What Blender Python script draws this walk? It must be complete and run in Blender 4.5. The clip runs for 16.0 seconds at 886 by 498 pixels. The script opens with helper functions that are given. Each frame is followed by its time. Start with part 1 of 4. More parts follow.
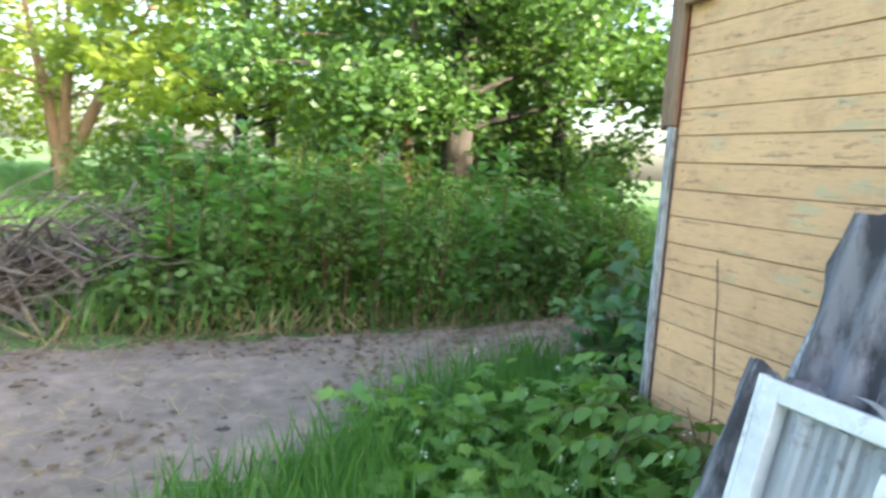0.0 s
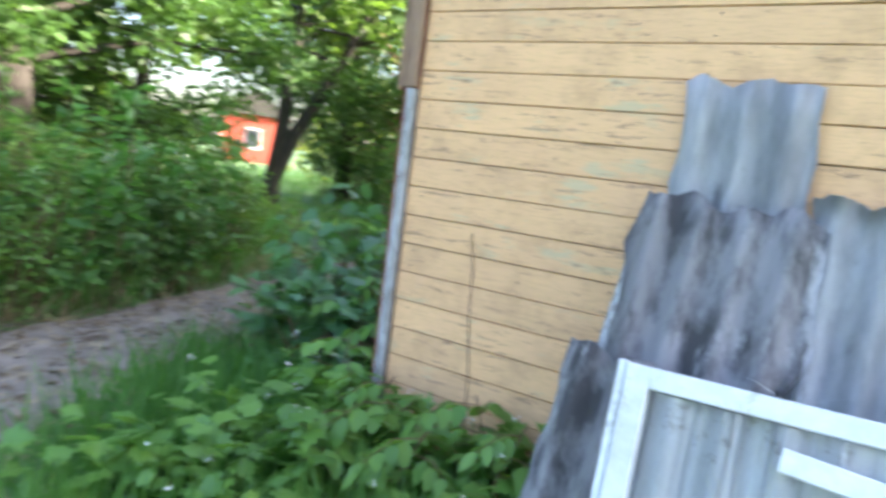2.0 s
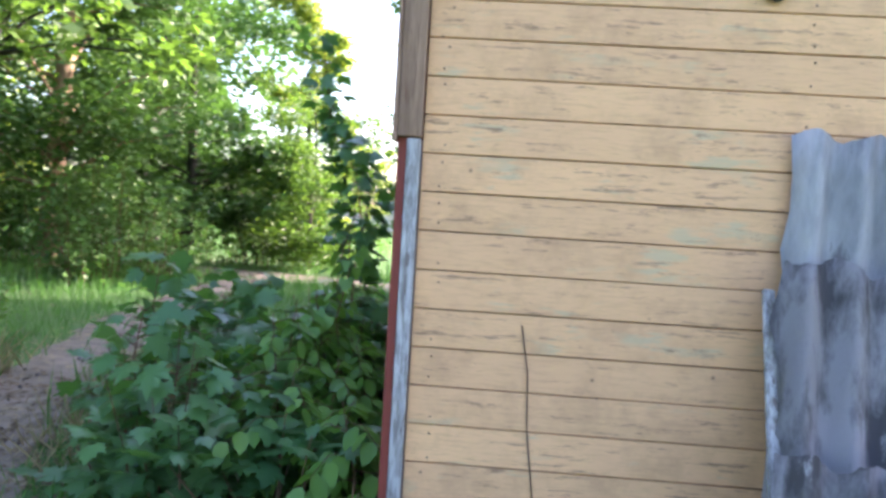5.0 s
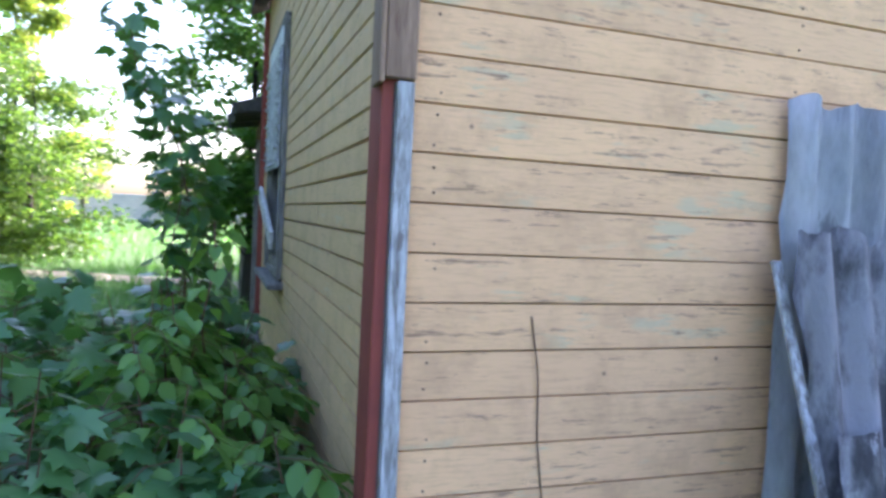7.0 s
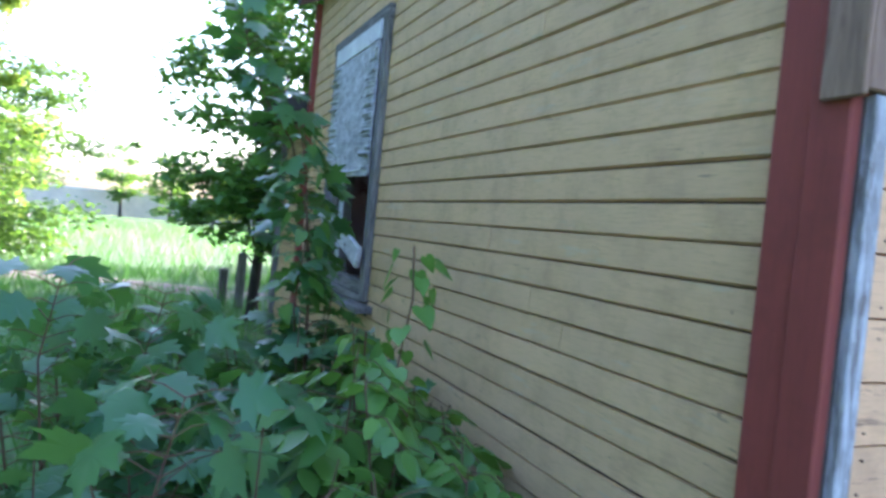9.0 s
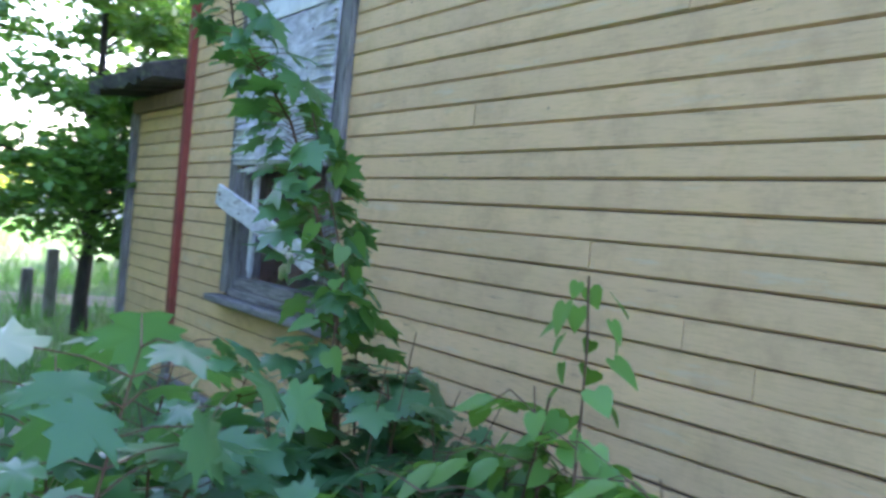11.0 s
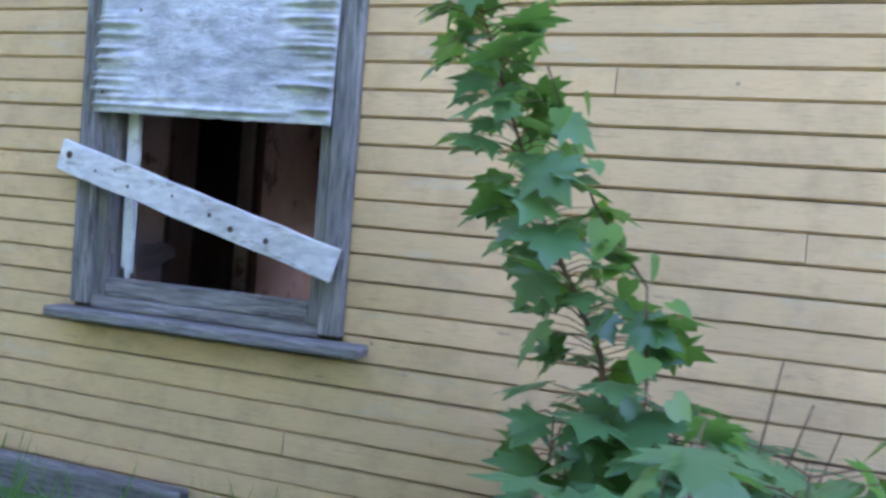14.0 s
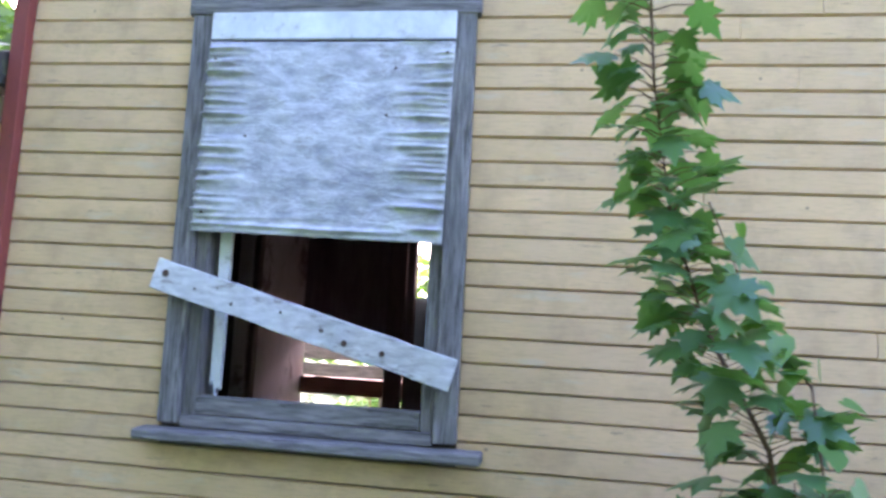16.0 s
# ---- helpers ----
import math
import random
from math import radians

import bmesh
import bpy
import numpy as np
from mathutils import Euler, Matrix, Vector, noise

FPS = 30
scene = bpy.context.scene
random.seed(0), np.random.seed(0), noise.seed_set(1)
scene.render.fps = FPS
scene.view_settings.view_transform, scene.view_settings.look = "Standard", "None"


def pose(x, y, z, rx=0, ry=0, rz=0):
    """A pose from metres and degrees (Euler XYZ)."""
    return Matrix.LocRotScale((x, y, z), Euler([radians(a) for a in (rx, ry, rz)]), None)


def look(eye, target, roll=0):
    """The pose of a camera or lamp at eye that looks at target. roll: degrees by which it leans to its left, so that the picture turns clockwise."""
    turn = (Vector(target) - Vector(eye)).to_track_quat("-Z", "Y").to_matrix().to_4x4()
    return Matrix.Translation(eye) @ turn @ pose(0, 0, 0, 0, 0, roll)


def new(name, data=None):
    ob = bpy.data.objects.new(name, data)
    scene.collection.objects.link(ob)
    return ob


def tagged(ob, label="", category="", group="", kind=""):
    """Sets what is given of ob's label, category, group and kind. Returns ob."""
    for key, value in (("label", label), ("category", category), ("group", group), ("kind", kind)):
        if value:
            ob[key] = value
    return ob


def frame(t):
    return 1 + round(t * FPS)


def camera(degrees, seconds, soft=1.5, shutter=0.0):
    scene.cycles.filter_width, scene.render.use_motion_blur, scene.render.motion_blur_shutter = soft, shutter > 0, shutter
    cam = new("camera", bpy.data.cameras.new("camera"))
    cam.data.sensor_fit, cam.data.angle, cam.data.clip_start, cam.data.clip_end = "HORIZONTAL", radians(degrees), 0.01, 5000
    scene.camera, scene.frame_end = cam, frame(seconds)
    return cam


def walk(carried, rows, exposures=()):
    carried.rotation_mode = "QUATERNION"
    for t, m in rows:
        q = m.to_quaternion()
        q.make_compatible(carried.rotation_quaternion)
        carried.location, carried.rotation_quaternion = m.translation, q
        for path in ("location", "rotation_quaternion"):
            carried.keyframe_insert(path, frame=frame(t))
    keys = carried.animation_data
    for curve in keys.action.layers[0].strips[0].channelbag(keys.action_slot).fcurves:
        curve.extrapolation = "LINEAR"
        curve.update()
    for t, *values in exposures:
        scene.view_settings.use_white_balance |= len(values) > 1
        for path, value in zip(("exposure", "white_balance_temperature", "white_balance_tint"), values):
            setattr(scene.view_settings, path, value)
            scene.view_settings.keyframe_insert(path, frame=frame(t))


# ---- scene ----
cam = camera(65.3, 16.0, soft=3.0, shutter=0.5)
PATH = [
    (0, (3.019, -2.319, 1.416), (1.149, -1.649, 1.181), 3.9),
    (0.5, (2.823, -2.596, 1.398), (1.036, -1.723, 1.188), 5.0),
    (1, (2.521, -2.698, 1.373), (0.825, -1.671, 1.112), 6.0),
    (1.5, (2.197, -2.677, 1.371), (0.695, -1.381, 1.112), 6.4),
    (2, (1.982, -2.698, 1.344), (0.91, -1.025, 1.115), 7.2),
    (2.5, (1.651, -2.746, 1.397), (0.981, -0.875, 1.181), 7.0),
    (3, (1.281, -2.657, 1.404), (0.695, -0.752, 1.241), 5.7),
    (3.5, (0.993, -2.677, 1.418), (0.447, -0.759, 1.279), 5.1),
    (4, (0.725, -2.725, 1.435), (0.324, -0.768, 1.337), 5.2),
    (4.5, (0.402, -2.589, 1.428), (0.219, -0.599, 1.339), 5.0),
    (5, (0.242, -2.433, 1.424), (0.13, -0.438, 1.34), 3.5),
    (5.2, (0.193, -2.4, 1.394), (0.163, -0.402, 1.292), 3.5),
    (7.3, (-0.632, -1.722, 1.345), (0.107, 0.133, 1.246), 2.8),
    (7.5, (-0.722, -1.656, 1.372), (0.081, 0.173, 1.264), 2.9),
    (8, (-0.905, -1.36, 1.345), (-0.057, 0.449, 1.245), 2.7),
    (8.5, (-1.107, -1.143, 1.335), (-0.429, 0.736, 1.252), 3.4),
    (9, (-1.364, -0.975, 1.345), (-0.562, 0.857, 1.292), 5.5),
    (9.5, (-1.515, -0.702, 1.283), (-0.636, 1.094, 1.258), 6.8),
    (11.8, (-2.275, 0.662, 1.377), (-0.702, 1.896, 1.345), 4.4),
    (12, (-2.355, 0.775, 1.354), (-0.732, 1.943, 1.332), 4.3),
    (12.5, (-2.5, 1.107, 1.392), (-0.776, 2.121, 1.365), 4.5),
    (13, (-2.501, 1.57, 1.405), (-0.77, 2.571, 1.375), 3.5),
    (13.5, (-2.517, 1.86, 1.312), (-0.74, 2.776, 1.267), 3.8),
    (14, (-2.495, 2.166, 1.324), (-0.576, 2.722, 1.244), 4.7),
    (14.5, (-2.486, 2.372, 1.36), (-0.563, 2.912, 1.253), 5.1),
    (15, (-2.733, 2.534, 1.354), (-0.779, 2.96, 1.378), 5.4),
    (15.5, (-2.853, 2.682, 1.353), (-0.892, 3.047, 1.495), 5.3),
    (16, (-2.883, 2.961, 1.343), (-0.913, 3.239, 1.546), 3.1),
]
walk(cam, [(t, look(eye, target, roll)) for t, eye, target, roll in PATH],
     exposures=[(0, 3.0, 6500, 11), (1.5, 3.2, 6200, 13), (2.5, 3.0, 6050, 18), (3.5, 2.8, 6000, 22), (5, 2.8, 5900, 23), (7.5, 2.85, 5300, 26), (9.5, 3.1, 5150, 24), (12, 3.75, 5450, 36), (16, 4.05, 5550, 43)])

# ---- world and sun ----
SUN_TO = Vector((0.74, 0.52, 0.31)).normalized()
world = bpy.data.worlds.new("world")
scene.world = world
world.use_nodes = True
wn = world.node_tree.nodes
sky = wn.new("ShaderNodeTexSky")
sky.sky_type = 'NISHITA'
sky.sun_disc = False
sky.sun_elevation = math.asin(SUN_TO.z)
sky.sun_rotation = math.atan2(SUN_TO.x, SUN_TO.y)
sky.dust_density = 4.0
wn["Background"].inputs[1].default_value = 0.15
world.node_tree.links.new(sky.outputs[0], wn["Background"].inputs[0])
sun = new("sun", bpy.data.lights.new("sun", "SUN"))
sun.data.energy, sun.data.angle, sun.data.color = 5.0, radians(0.6), (1.0, 0.86, 0.66)
sun.matrix_world = look(SUN_TO * 30, (0, 0, 0))


# ---- materials ----
def material(name):
    m = bpy.data.materials.new(name)
    m.use_nodes = True
    return m, m.node_tree.nodes, m.node_tree.links, m.node_tree.nodes["Principled BSDF"]


def noise_tex(n, l, vec, scale, detail=5, rough=0.6):
    t = n.new("ShaderNodeTexNoise")
    t.inputs["Scale"].default_value, t.inputs["Detail"].default_value, t.inputs["Roughness"].default_value = scale, detail, rough
    l.new(vec, t.inputs["Vector"])
    return t.outputs["Fac"]


def ramp(n, l, fac, a, b, ca, cb):
    r = n.new("ShaderNodeValToRGB")
    r.color_ramp.elements[0].position, r.color_ramp.elements[1].position = a, b
    r.color_ramp.elements[0].color, r.color_ramp.elements[1].color = (*ca, 1), (*cb, 1)
    l.new(fac, r.inputs[0])
    return r.outputs[0]


def mix(n, l, fac, a, b, kind="MIX"):
    x = n.new("ShaderNodeMix")
    x.data_type, x.blend_type = "RGBA", kind
    for socket, v in ((x.inputs[0], fac), (x.inputs[6], a), (x.inputs[7], b)):
        if isinstance(v, (int, float)):
            socket.default_value = v
        elif isinstance(v, tuple):
            socket.default_value = (*v, 1)
        else:
            l.new(v, socket)
    return x.outputs[2]


def place(n, l, scale, shift=True):
    """World place, stretched by scale and shifted at random from piece to piece."""
    g = n.new("ShaderNodeNewGeometry")
    mp = n.new("ShaderNodeMapping")
    mp.inputs["Scale"].default_value = scale
    l.new(g.outputs["Position"], mp.inputs["Vector"])
    if shift:
        o = n.new("ShaderNodeObjectInfo")
        v = n.new("ShaderNodeVectorMath")
        v.operation = "SCALE"
        v.inputs[0].default_value = (17.0, 11.0, 23.0)
        l.new(o.outputs["Random"], v.inputs["Scale"])
        l.new(v.outputs[0], mp.inputs["Location"])
    return mp.outputs[0]


def bump(n, l, bsdf, h, strength=0.3, dist=0.01):
    b = n.new("ShaderNodeBump")
    b.inputs["Strength"].default_value, b.inputs["Distance"].default_value = strength, dist
    l.new(h, b.inputs["Height"])
    l.new(b.outputs[0], bsdf.inputs["Normal"])


def painted_wood(name, paint, paint2, under, wood, grain, peel=0.66, rough=0.75, patch=0.0):
    """Old oil paint on boards: grain along the board, cracks, patches worn to an older coat and to bare wood."""
    m, n, l, b = material(name)
    g = place(n, l, grain)
    even = place(n, l, (1, 1, 1))
    fine = noise_tex(n, l, g, 14, 6, 0.7)
    wide = noise_tex(n, l, even, 1.6, 4)
    tone = mix(n, l, ramp(n, l, wide, 0.35, 0.7, (0, 0, 0), (1, 1, 1)), paint, paint2)
    o = n.new("ShaderNodeObjectInfo")
    tone = mix(n, l, 0.22, tone, ramp(n, l, o.outputs["Random"], 0, 1, tuple(c * 0.72 for c in paint), tuple(min(1, c * 1.2) for c in paint)))
    tone = mix(n, l, ramp(n, l, fine, 0.48, 0.72, (0, 0, 0), (0.42, 0.42, 0.42)), tone, tuple(c * 0.5 for c in paint))
    worn = noise_tex(n, l, place(n, l, tuple(0.5 * v + 0.25 for v in grain)), 3.2, 8, 0.72)
    lost = ramp(n, l, worn, peel, peel + 0.04, (0, 0, 0), (0.6, 0.6, 0.6))
    if patch:
        lost = mix(n, l, 1.0, lost, ramp(n, l, noise_tex(n, l, place(n, l, (1.1, 1, 2.2), False), 2.3, 3), patch, patch + 0.1, (0, 0, 0), (1, 1, 1)), "MULTIPLY")
    tone = mix(n, l, lost, tone, under)
    crack = noise_tex(n, l, g, 5, 8, 0.8)
    tone = mix(n, l, ramp(n, l, crack, peel + 0.03, peel + 0.07, (0, 0, 0), (0.8, 0.8, 0.8)), tone, wood)
    grime = noise_tex(n, l, even, 5.5, 7, 0.7)
    tone = mix(n, l, ramp(n, l, grime, 0.48, 0.72, (0, 0, 0), (0.45, 0.45, 0.45)), tone, tuple(c * 0.45 for c in paint))
    vo = n.new("ShaderNodeTexVoronoi")
    vo.inputs["Scale"].default_value = 5.0
    l.new(even, vo.inputs["Vector"])
    tone = mix(n, l, ramp(n, l, vo.outputs["Distance"], 0.02, 0.045, (0.7, 0.7, 0.7), (0, 0, 0)), tone, (0.1, 0.06, 0.04))
    l.new(tone, b.inputs["Base Color"])
    b.inputs["Roughness"].default_value = rough
    bump(n, l, b, mix(n, l, 0.5, fine, crack), 0.35, 0.004)
    return m


def rough_stuff(name, a, b2, scale=6.0, stretch=(1, 1, 1), rough=0.85, strength=0.4, dist=0.01, spots=None, shift=True, hard=0.2):
    m, n, l, b = material(name)
    v = place(n, l, stretch, shift)
    f1 = noise_tex(n, l, v, scale, 7, 0.65)
    f2 = noise_tex(n, l, v, scale * 0.17, 3)
    c = mix(n, l, ramp(n, l, f1, 0.5 - hard, 0.5 + hard, (0, 0, 0), (1, 1, 1)), a, b2)
    c = mix(n, l, ramp(n, l, f2, 0.35, 0.75, (0, 0, 0), (0.5, 0.5, 0.5)), c, tuple(0.5 * x for x in a))
    if spots:
        f3 = noise_tex(n, l, v, scale * 0.6, 8, 0.75)
        c = mix(n, l, ramp(n, l, f3, 0.56, 0.62, (0, 0, 0), (0.8, 0.8, 0.8)), c, spots)
    l.new(c, b.inputs["Base Color"])
    b.inputs["Roughness"].default_value = rough
    bump(n, l, b, f1, strength, dist)
    return m


def foliage(name, dark, light, through_it, rough=0.5, share=0.4):
    m, n, l, b = material(name)
    g = n.new("ShaderNodeNewGeometry")
    o = n.new("ShaderNodeObjectInfo")
    add = n.new("ShaderNodeMath")
    add.operation = "ADD"
    l.new(g.outputs["Random Per Island"], add.inputs[0])
    l.new(o.outputs["Random"], add.inputs[1])
    fr = n.new("ShaderNodeMath")
    fr.operation = "FRACT"
    l.new(add.outputs[0], fr.inputs[0])
    c = ramp(n, l, fr.outputs[0], 0.0, 1.0, dark, light)
    f = noise_tex(n, l, place(n, l, (1, 1, 1), False), 0.9, 3)
    c = mix(n, l, ramp(n, l, f, 0.4, 0.65, (0, 0, 0), (0.5, 0.5, 0.5)), c, tuple(0.6 * x for x in dark))
    l.new(c, b.inputs["Base Color"])
    b.inputs["Roughness"].default_value = rough
    t = n.new("ShaderNodeBsdfTranslucent")
    t.inputs[0].default_value = (*through_it, 1)
    s = n.new("ShaderNodeMixShader")
    s.inputs[0].default_value = share
    l.new(b.outputs[0], s.inputs[1])
    l.new(t.outputs[0], s.inputs[2])
    l.new(s.outputs[0], n["Material Output"].inputs[0])
    return m


M_SIDING_A = painted_wood("yellow_paint_wide", (0.71, 0.43, 0.22), (0.62, 0.37, 0.20), (0.42, 0.395, 0.25), (0.20, 0.12, 0.075), (0.8, 8, 8), 0.545, patch=0.50)
M_SIDING_B = painted_wood("yellow_paint_narrow", (0.67, 0.445, 0.225), (0.58, 0.395, 0.21), (0.55, 0.45, 0.28), (0.2, 0.15, 0.09), (9, 0.8, 9), 0.585, patch=0.42)
M_RED = painted_wood("oxide_red_paint", (0.27, 0.055, 0.037), (0.21, 0.045, 0.033), (0.3, 0.1, 0.07), (0.25, 0.17, 0.1), (9, 9, 0.5), 0.70)
M_GREY_WOOD = rough_stuff("weathered_grey_wood", (0.085, 0.078, 0.072), (0.36, 0.34, 0.325), 9, (7, 7, 0.6), 0.9, 1.0, 0.014, (0.05, 0.045, 0.04))
M_GREY_WOOD_H = rough_stuff("weathered_grey_wood_level", (0.085, 0.078, 0.072), (0.34, 0.32, 0.305), 9, (7, 0.6, 7), 0.9, 1.0, 0.014, (0.05, 0.045, 0.04))
M_BROWN_WOOD = rough_stuff("raw_brown_wood", (0.20, 0.12, 0.075), (0.36, 0.24, 0.16), 14, (9, 9, 0.6), 0.85, 0.5, 0.006, (0.12, 0.06, 0.04))
M_PALE_STRIP = rough_stuff("flaking_whitish_paint", (0.22, 0.215, 0.21), (0.54, 0.55, 0.57), 9, (6, 6, 1.0), 0.85, 0.8, 0.008, (0.12, 0.09, 0.075), hard=0.1)
M_PLYWOOD = rough_stuff("weathered_plywood", (0.34, 0.345, 0.375), (0.72, 0.725, 0.76), 8, (2, 1.2, 2.6), 0.9, 1.0, 0.014, (0.32, 0.305, 0.31), hard=0.17)
M_PLANK = rough_stuff("whitewashed_plank", (0.46, 0.455, 0.46), (0.80, 0.79, 0.79), 8, (4, 1.4, 4), 0.85, 0.8, 0.01, (0.26, 0.22, 0.21))
M_WHITE_PAINT = rough_stuff("old_white_paint", (0.62, 0.64, 0.66), (0.80, 0.81, 0.82), 9, (2, 2, 2), 0.6, 0.2, 0.004, (0.45, 0.44, 0.42))
M_DIRTY_WHITE = rough_stuff("dirty_white_paint", (0.58, 0.60, 0.62), (0.76, 0.77, 0.78), 4, (1.2, 1.2, 1.2), 0.7, 0.3, 0.006, (0.26, 0.235, 0.22))
M_SLATE = rough_stuff("asbestos_cement", (0.13, 0.125, 0.135), (0.46, 0.45, 0.48), 3.2, (2.4, 2.2, 0.8), 0.95, 1.0, 0.018, (0.70, 0.69, 0.71), hard=0.08)
M_SLATE_PALE = rough_stuff("asbestos_cement_pale", (0.40, 0.415, 0.45), (0.68, 0.695, 0.73), 4, (3, 2, 0.8), 0.95, 0.8, 0.012, (0.24, 0.235, 0.25), hard=0.12)
M_DARK_WOOD = rough_stuff("dark_interior_wood", (0.075, 0.055, 0.048), (0.14, 0.10, 0.088), 9, (5, 5, 0.7), 0.8, 0.4, 0.005)
M_BACK_WALL = rough_stuff("stained_brown_boards", (0.11, 0.088, 0.09), (0.17, 0.14, 0.14), 7, (1, 5, 0.8), 0.85, 0.4, 0.006)
M_RAIL = rough_stuff("red_brown_rail", (0.22, 0.10, 0.06), (0.32, 0.16, 0.10), 9, (1, 0.7, 5), 0.8, 0.4, 0.005)
M_BLUE = rough_stuff("pale_blue_paint", (0.30, 0.46, 0.52), (0.42, 0.56, 0.60), 7, (1, 3, 0.8), 0.7, 0.3, 0.005)
M_INNER = rough_stuff("peeling_wallpaper", (0.48, 0.43, 0.445), (0.64, 0.58, 0.59), 4, (1, 1, 0.8), 0.9, 0.4, 0.008, (0.16, 0.11, 0.105))
M_TAR = rough_stuff("rotten_roofing_felt", (0.03, 0.028, 0.025), (0.08, 0.075, 0.065), 14, (1, 1, 1), 0.95, 0.8, 0.02, (0.10, 0.12, 0.06))
M_DIRT = rough_stuff("packed_soil", (0.16, 0.125, 0.10), (0.30, 0.245, 0.20), 7, (1, 1, 1), 0.95, 0.6, 0.02, (0.30, 0.23, 0.14), False)
M_SOIL_GREEN = rough_stuff("grassy_soil", (0.05, 0.12, 0.025), (0.09, 0.19, 0.04), 5, (1, 1, 1), 0.95, 0.8, 0.04, (0.08, 0.07, 0.035), False)
# bark colour lowered to near black, so shade on the trunks is painted in
M_BARK_SHADED = rough_stuff("bark", (0.02, 0.018, 0.015), (0.06, 0.052, 0.042), 12, (2, 2, 0.5), 0.95, 0.9, 0.02)
# lighter orange bark: warm sun on a trunk is put into the colour
M_BARK_SUNLIT = rough_stuff("sun_tinted_bark", (0.20, 0.13, 0.08), (0.32, 0.22, 0.14), 12, (2, 2, 0.6), 0.95, 0.9, 0.02)
M_STEM = rough_stuff("brown_stem", (0.10, 0.05, 0.03), (0.17, 0.10, 0.05), 20)
M_BRUSH = rough_stuff("dead_brushwood", (0.06, 0.05, 0.045), (0.20, 0.175, 0.155), 11)
M_METAL = rough_stuff("rusty_iron", (0.05, 0.035, 0.03), (0.12, 0.06, 0.04), 30, rough=0.7)
M_RED_HOUSE = rough_stuff("far_red_boards", (0.42, 0.07, 0.045), (0.52, 0.10, 0.06), 4)
M_CREAM = rough_stuff("far_cream_plaster", (0.62, 0.52, 0.42), (0.72, 0.62, 0.5), 4)
M_GLASS_FAR, gn, gl, gb = material("far_window_glass")
gb.inputs["Base Color"].default_value, gb.inputs["Roughness"].default_value = (0.03, 0.035, 0.04, 1), 0.1
M_LEAF = foliage("tree_leaf", (0.045, 0.10, 0.018), (0.11, 0.19, 0.03), (0.16, 0.30, 0.03))
M_LEAF_DARK = foliage("dark_tree_leaf", (0.036, 0.09, 0.022), (0.075, 0.16, 0.035), (0.10, 0.22, 0.03), share=0.35)
# leaf yellowed and brightened: low sunlight is put into its colour
M_LEAF_SUNLIT = foliage("sun_tinted_leaf", (0.14, 0.22, 0.03), (0.26, 0.34, 0.05), (0.40, 0.52, 0.05))
M_BUSH = foliage("bush_leaf", (0.06, 0.14, 0.035), (0.14, 0.26, 0.06), (0.12, 0.25, 0.04), share=0.35)
M_MAPLE = foliage("maple_leaf", (0.06, 0.15, 0.065), (0.12, 0.25, 0.09), (0.16, 0.36, 0.04), 0.3, 0.35)
M_ASH = foliage("bright_leaflet", (0.09, 0.21, 0.04), (0.17, 0.32, 0.06), (0.2, 0.4, 0.04), 0.4, 0.35)
M_GRASS = foliage("grass_blade", (0.045, 0.135, 0.022), (0.11, 0.26, 0.05), (0.13, 0.34, 0.04), 0.5, 0.35)
M_STRAW = foliage("dry_straw", (0.30, 0.23, 0.12), (0.45, 0.36, 0.2), (0.3, 0.24, 0.1), 0.7, 0.2)
M_LITTER = foliage("dead_leaves", (0.10, 0.065, 0.04), (0.24, 0.17, 0.10), (0.12, 0.08, 0.04), 0.8, 0.1)
M_FLOWER = rough_stuff("white_petals", (0.7, 0.7, 0.66), (0.8, 0.8, 0.75), 20)


# ---- building blocks ----
def part(name, data, mat, parent=None, label=""):
    """Links a bmesh or a mesh as one mesh object under a thing or a part."""
    if isinstance(data, bmesh.types.BMesh):
        me = bpy.data.meshes.new(name)
        bmesh.ops.recalc_face_normals(data, faces=data.faces)
        data.to_mesh(me)
        data.free()
    else:
        me = data
    if not me.materials:
        me.materials.append(mat)
    ob = new(name, me)
    ob.parent = parent
    if label:
        ob["label"] = label
    if name in ("stalk", "leaves", "foliage", "flowers", "twigs", "crown", "shoot_stalk"):
        ob["kind"] = "stuff"
    return ob


def empty(name, at, label, category, group="", kind=""):
    e = new(name)
    e.location = at
    e.empty_display_size = 0.1
    bpy.context.view_layer.update()
    return tagged(e, label, category, group, kind)


def boxes(*spans, bevel=0.004, turn=None):
    """Boxes (x0, x1, y0, y1, z0, z1) in one bmesh with softened edges."""
    bm = bmesh.new()
    for x0, x1, y0, y1, z0, z1 in spans:
        r = bmesh.ops.create_cube(bm, size=1, matrix=Matrix.Translation(((x0 + x1) / 2, (y0 + y1) / 2, (z0 + z1) / 2)) @ Matrix.Diagonal((x1 - x0, y1 - y0, z1 - z0, 1)))
    if bevel:
        bmesh.ops.bevel(bm, geom=bm.edges[:], offset=bevel, segments=1, affect="EDGES")
    if turn:
        bm.transform(turn)
    return bm


def raw_mesh(name, verts, faces):
    """A mesh from arrays of corners and of faces with equally many corners each."""
    me = bpy.data.meshes.new(name)
    verts, faces = np.asarray(verts, float), np.asarray(faces, int)
    k = faces.shape[1]
    me.vertices.add(len(verts))
    me.vertices.foreach_set("co", verts.ravel())
    me.loops.add(faces.size)
    me.loops.foreach_set("vertex_index", faces.ravel())
    me.polygons.add(len(faces))
    me.polygons.foreach_set("loop_start", np.arange(len(faces)) * k)
    me.update(calc_edges=True)
    return me


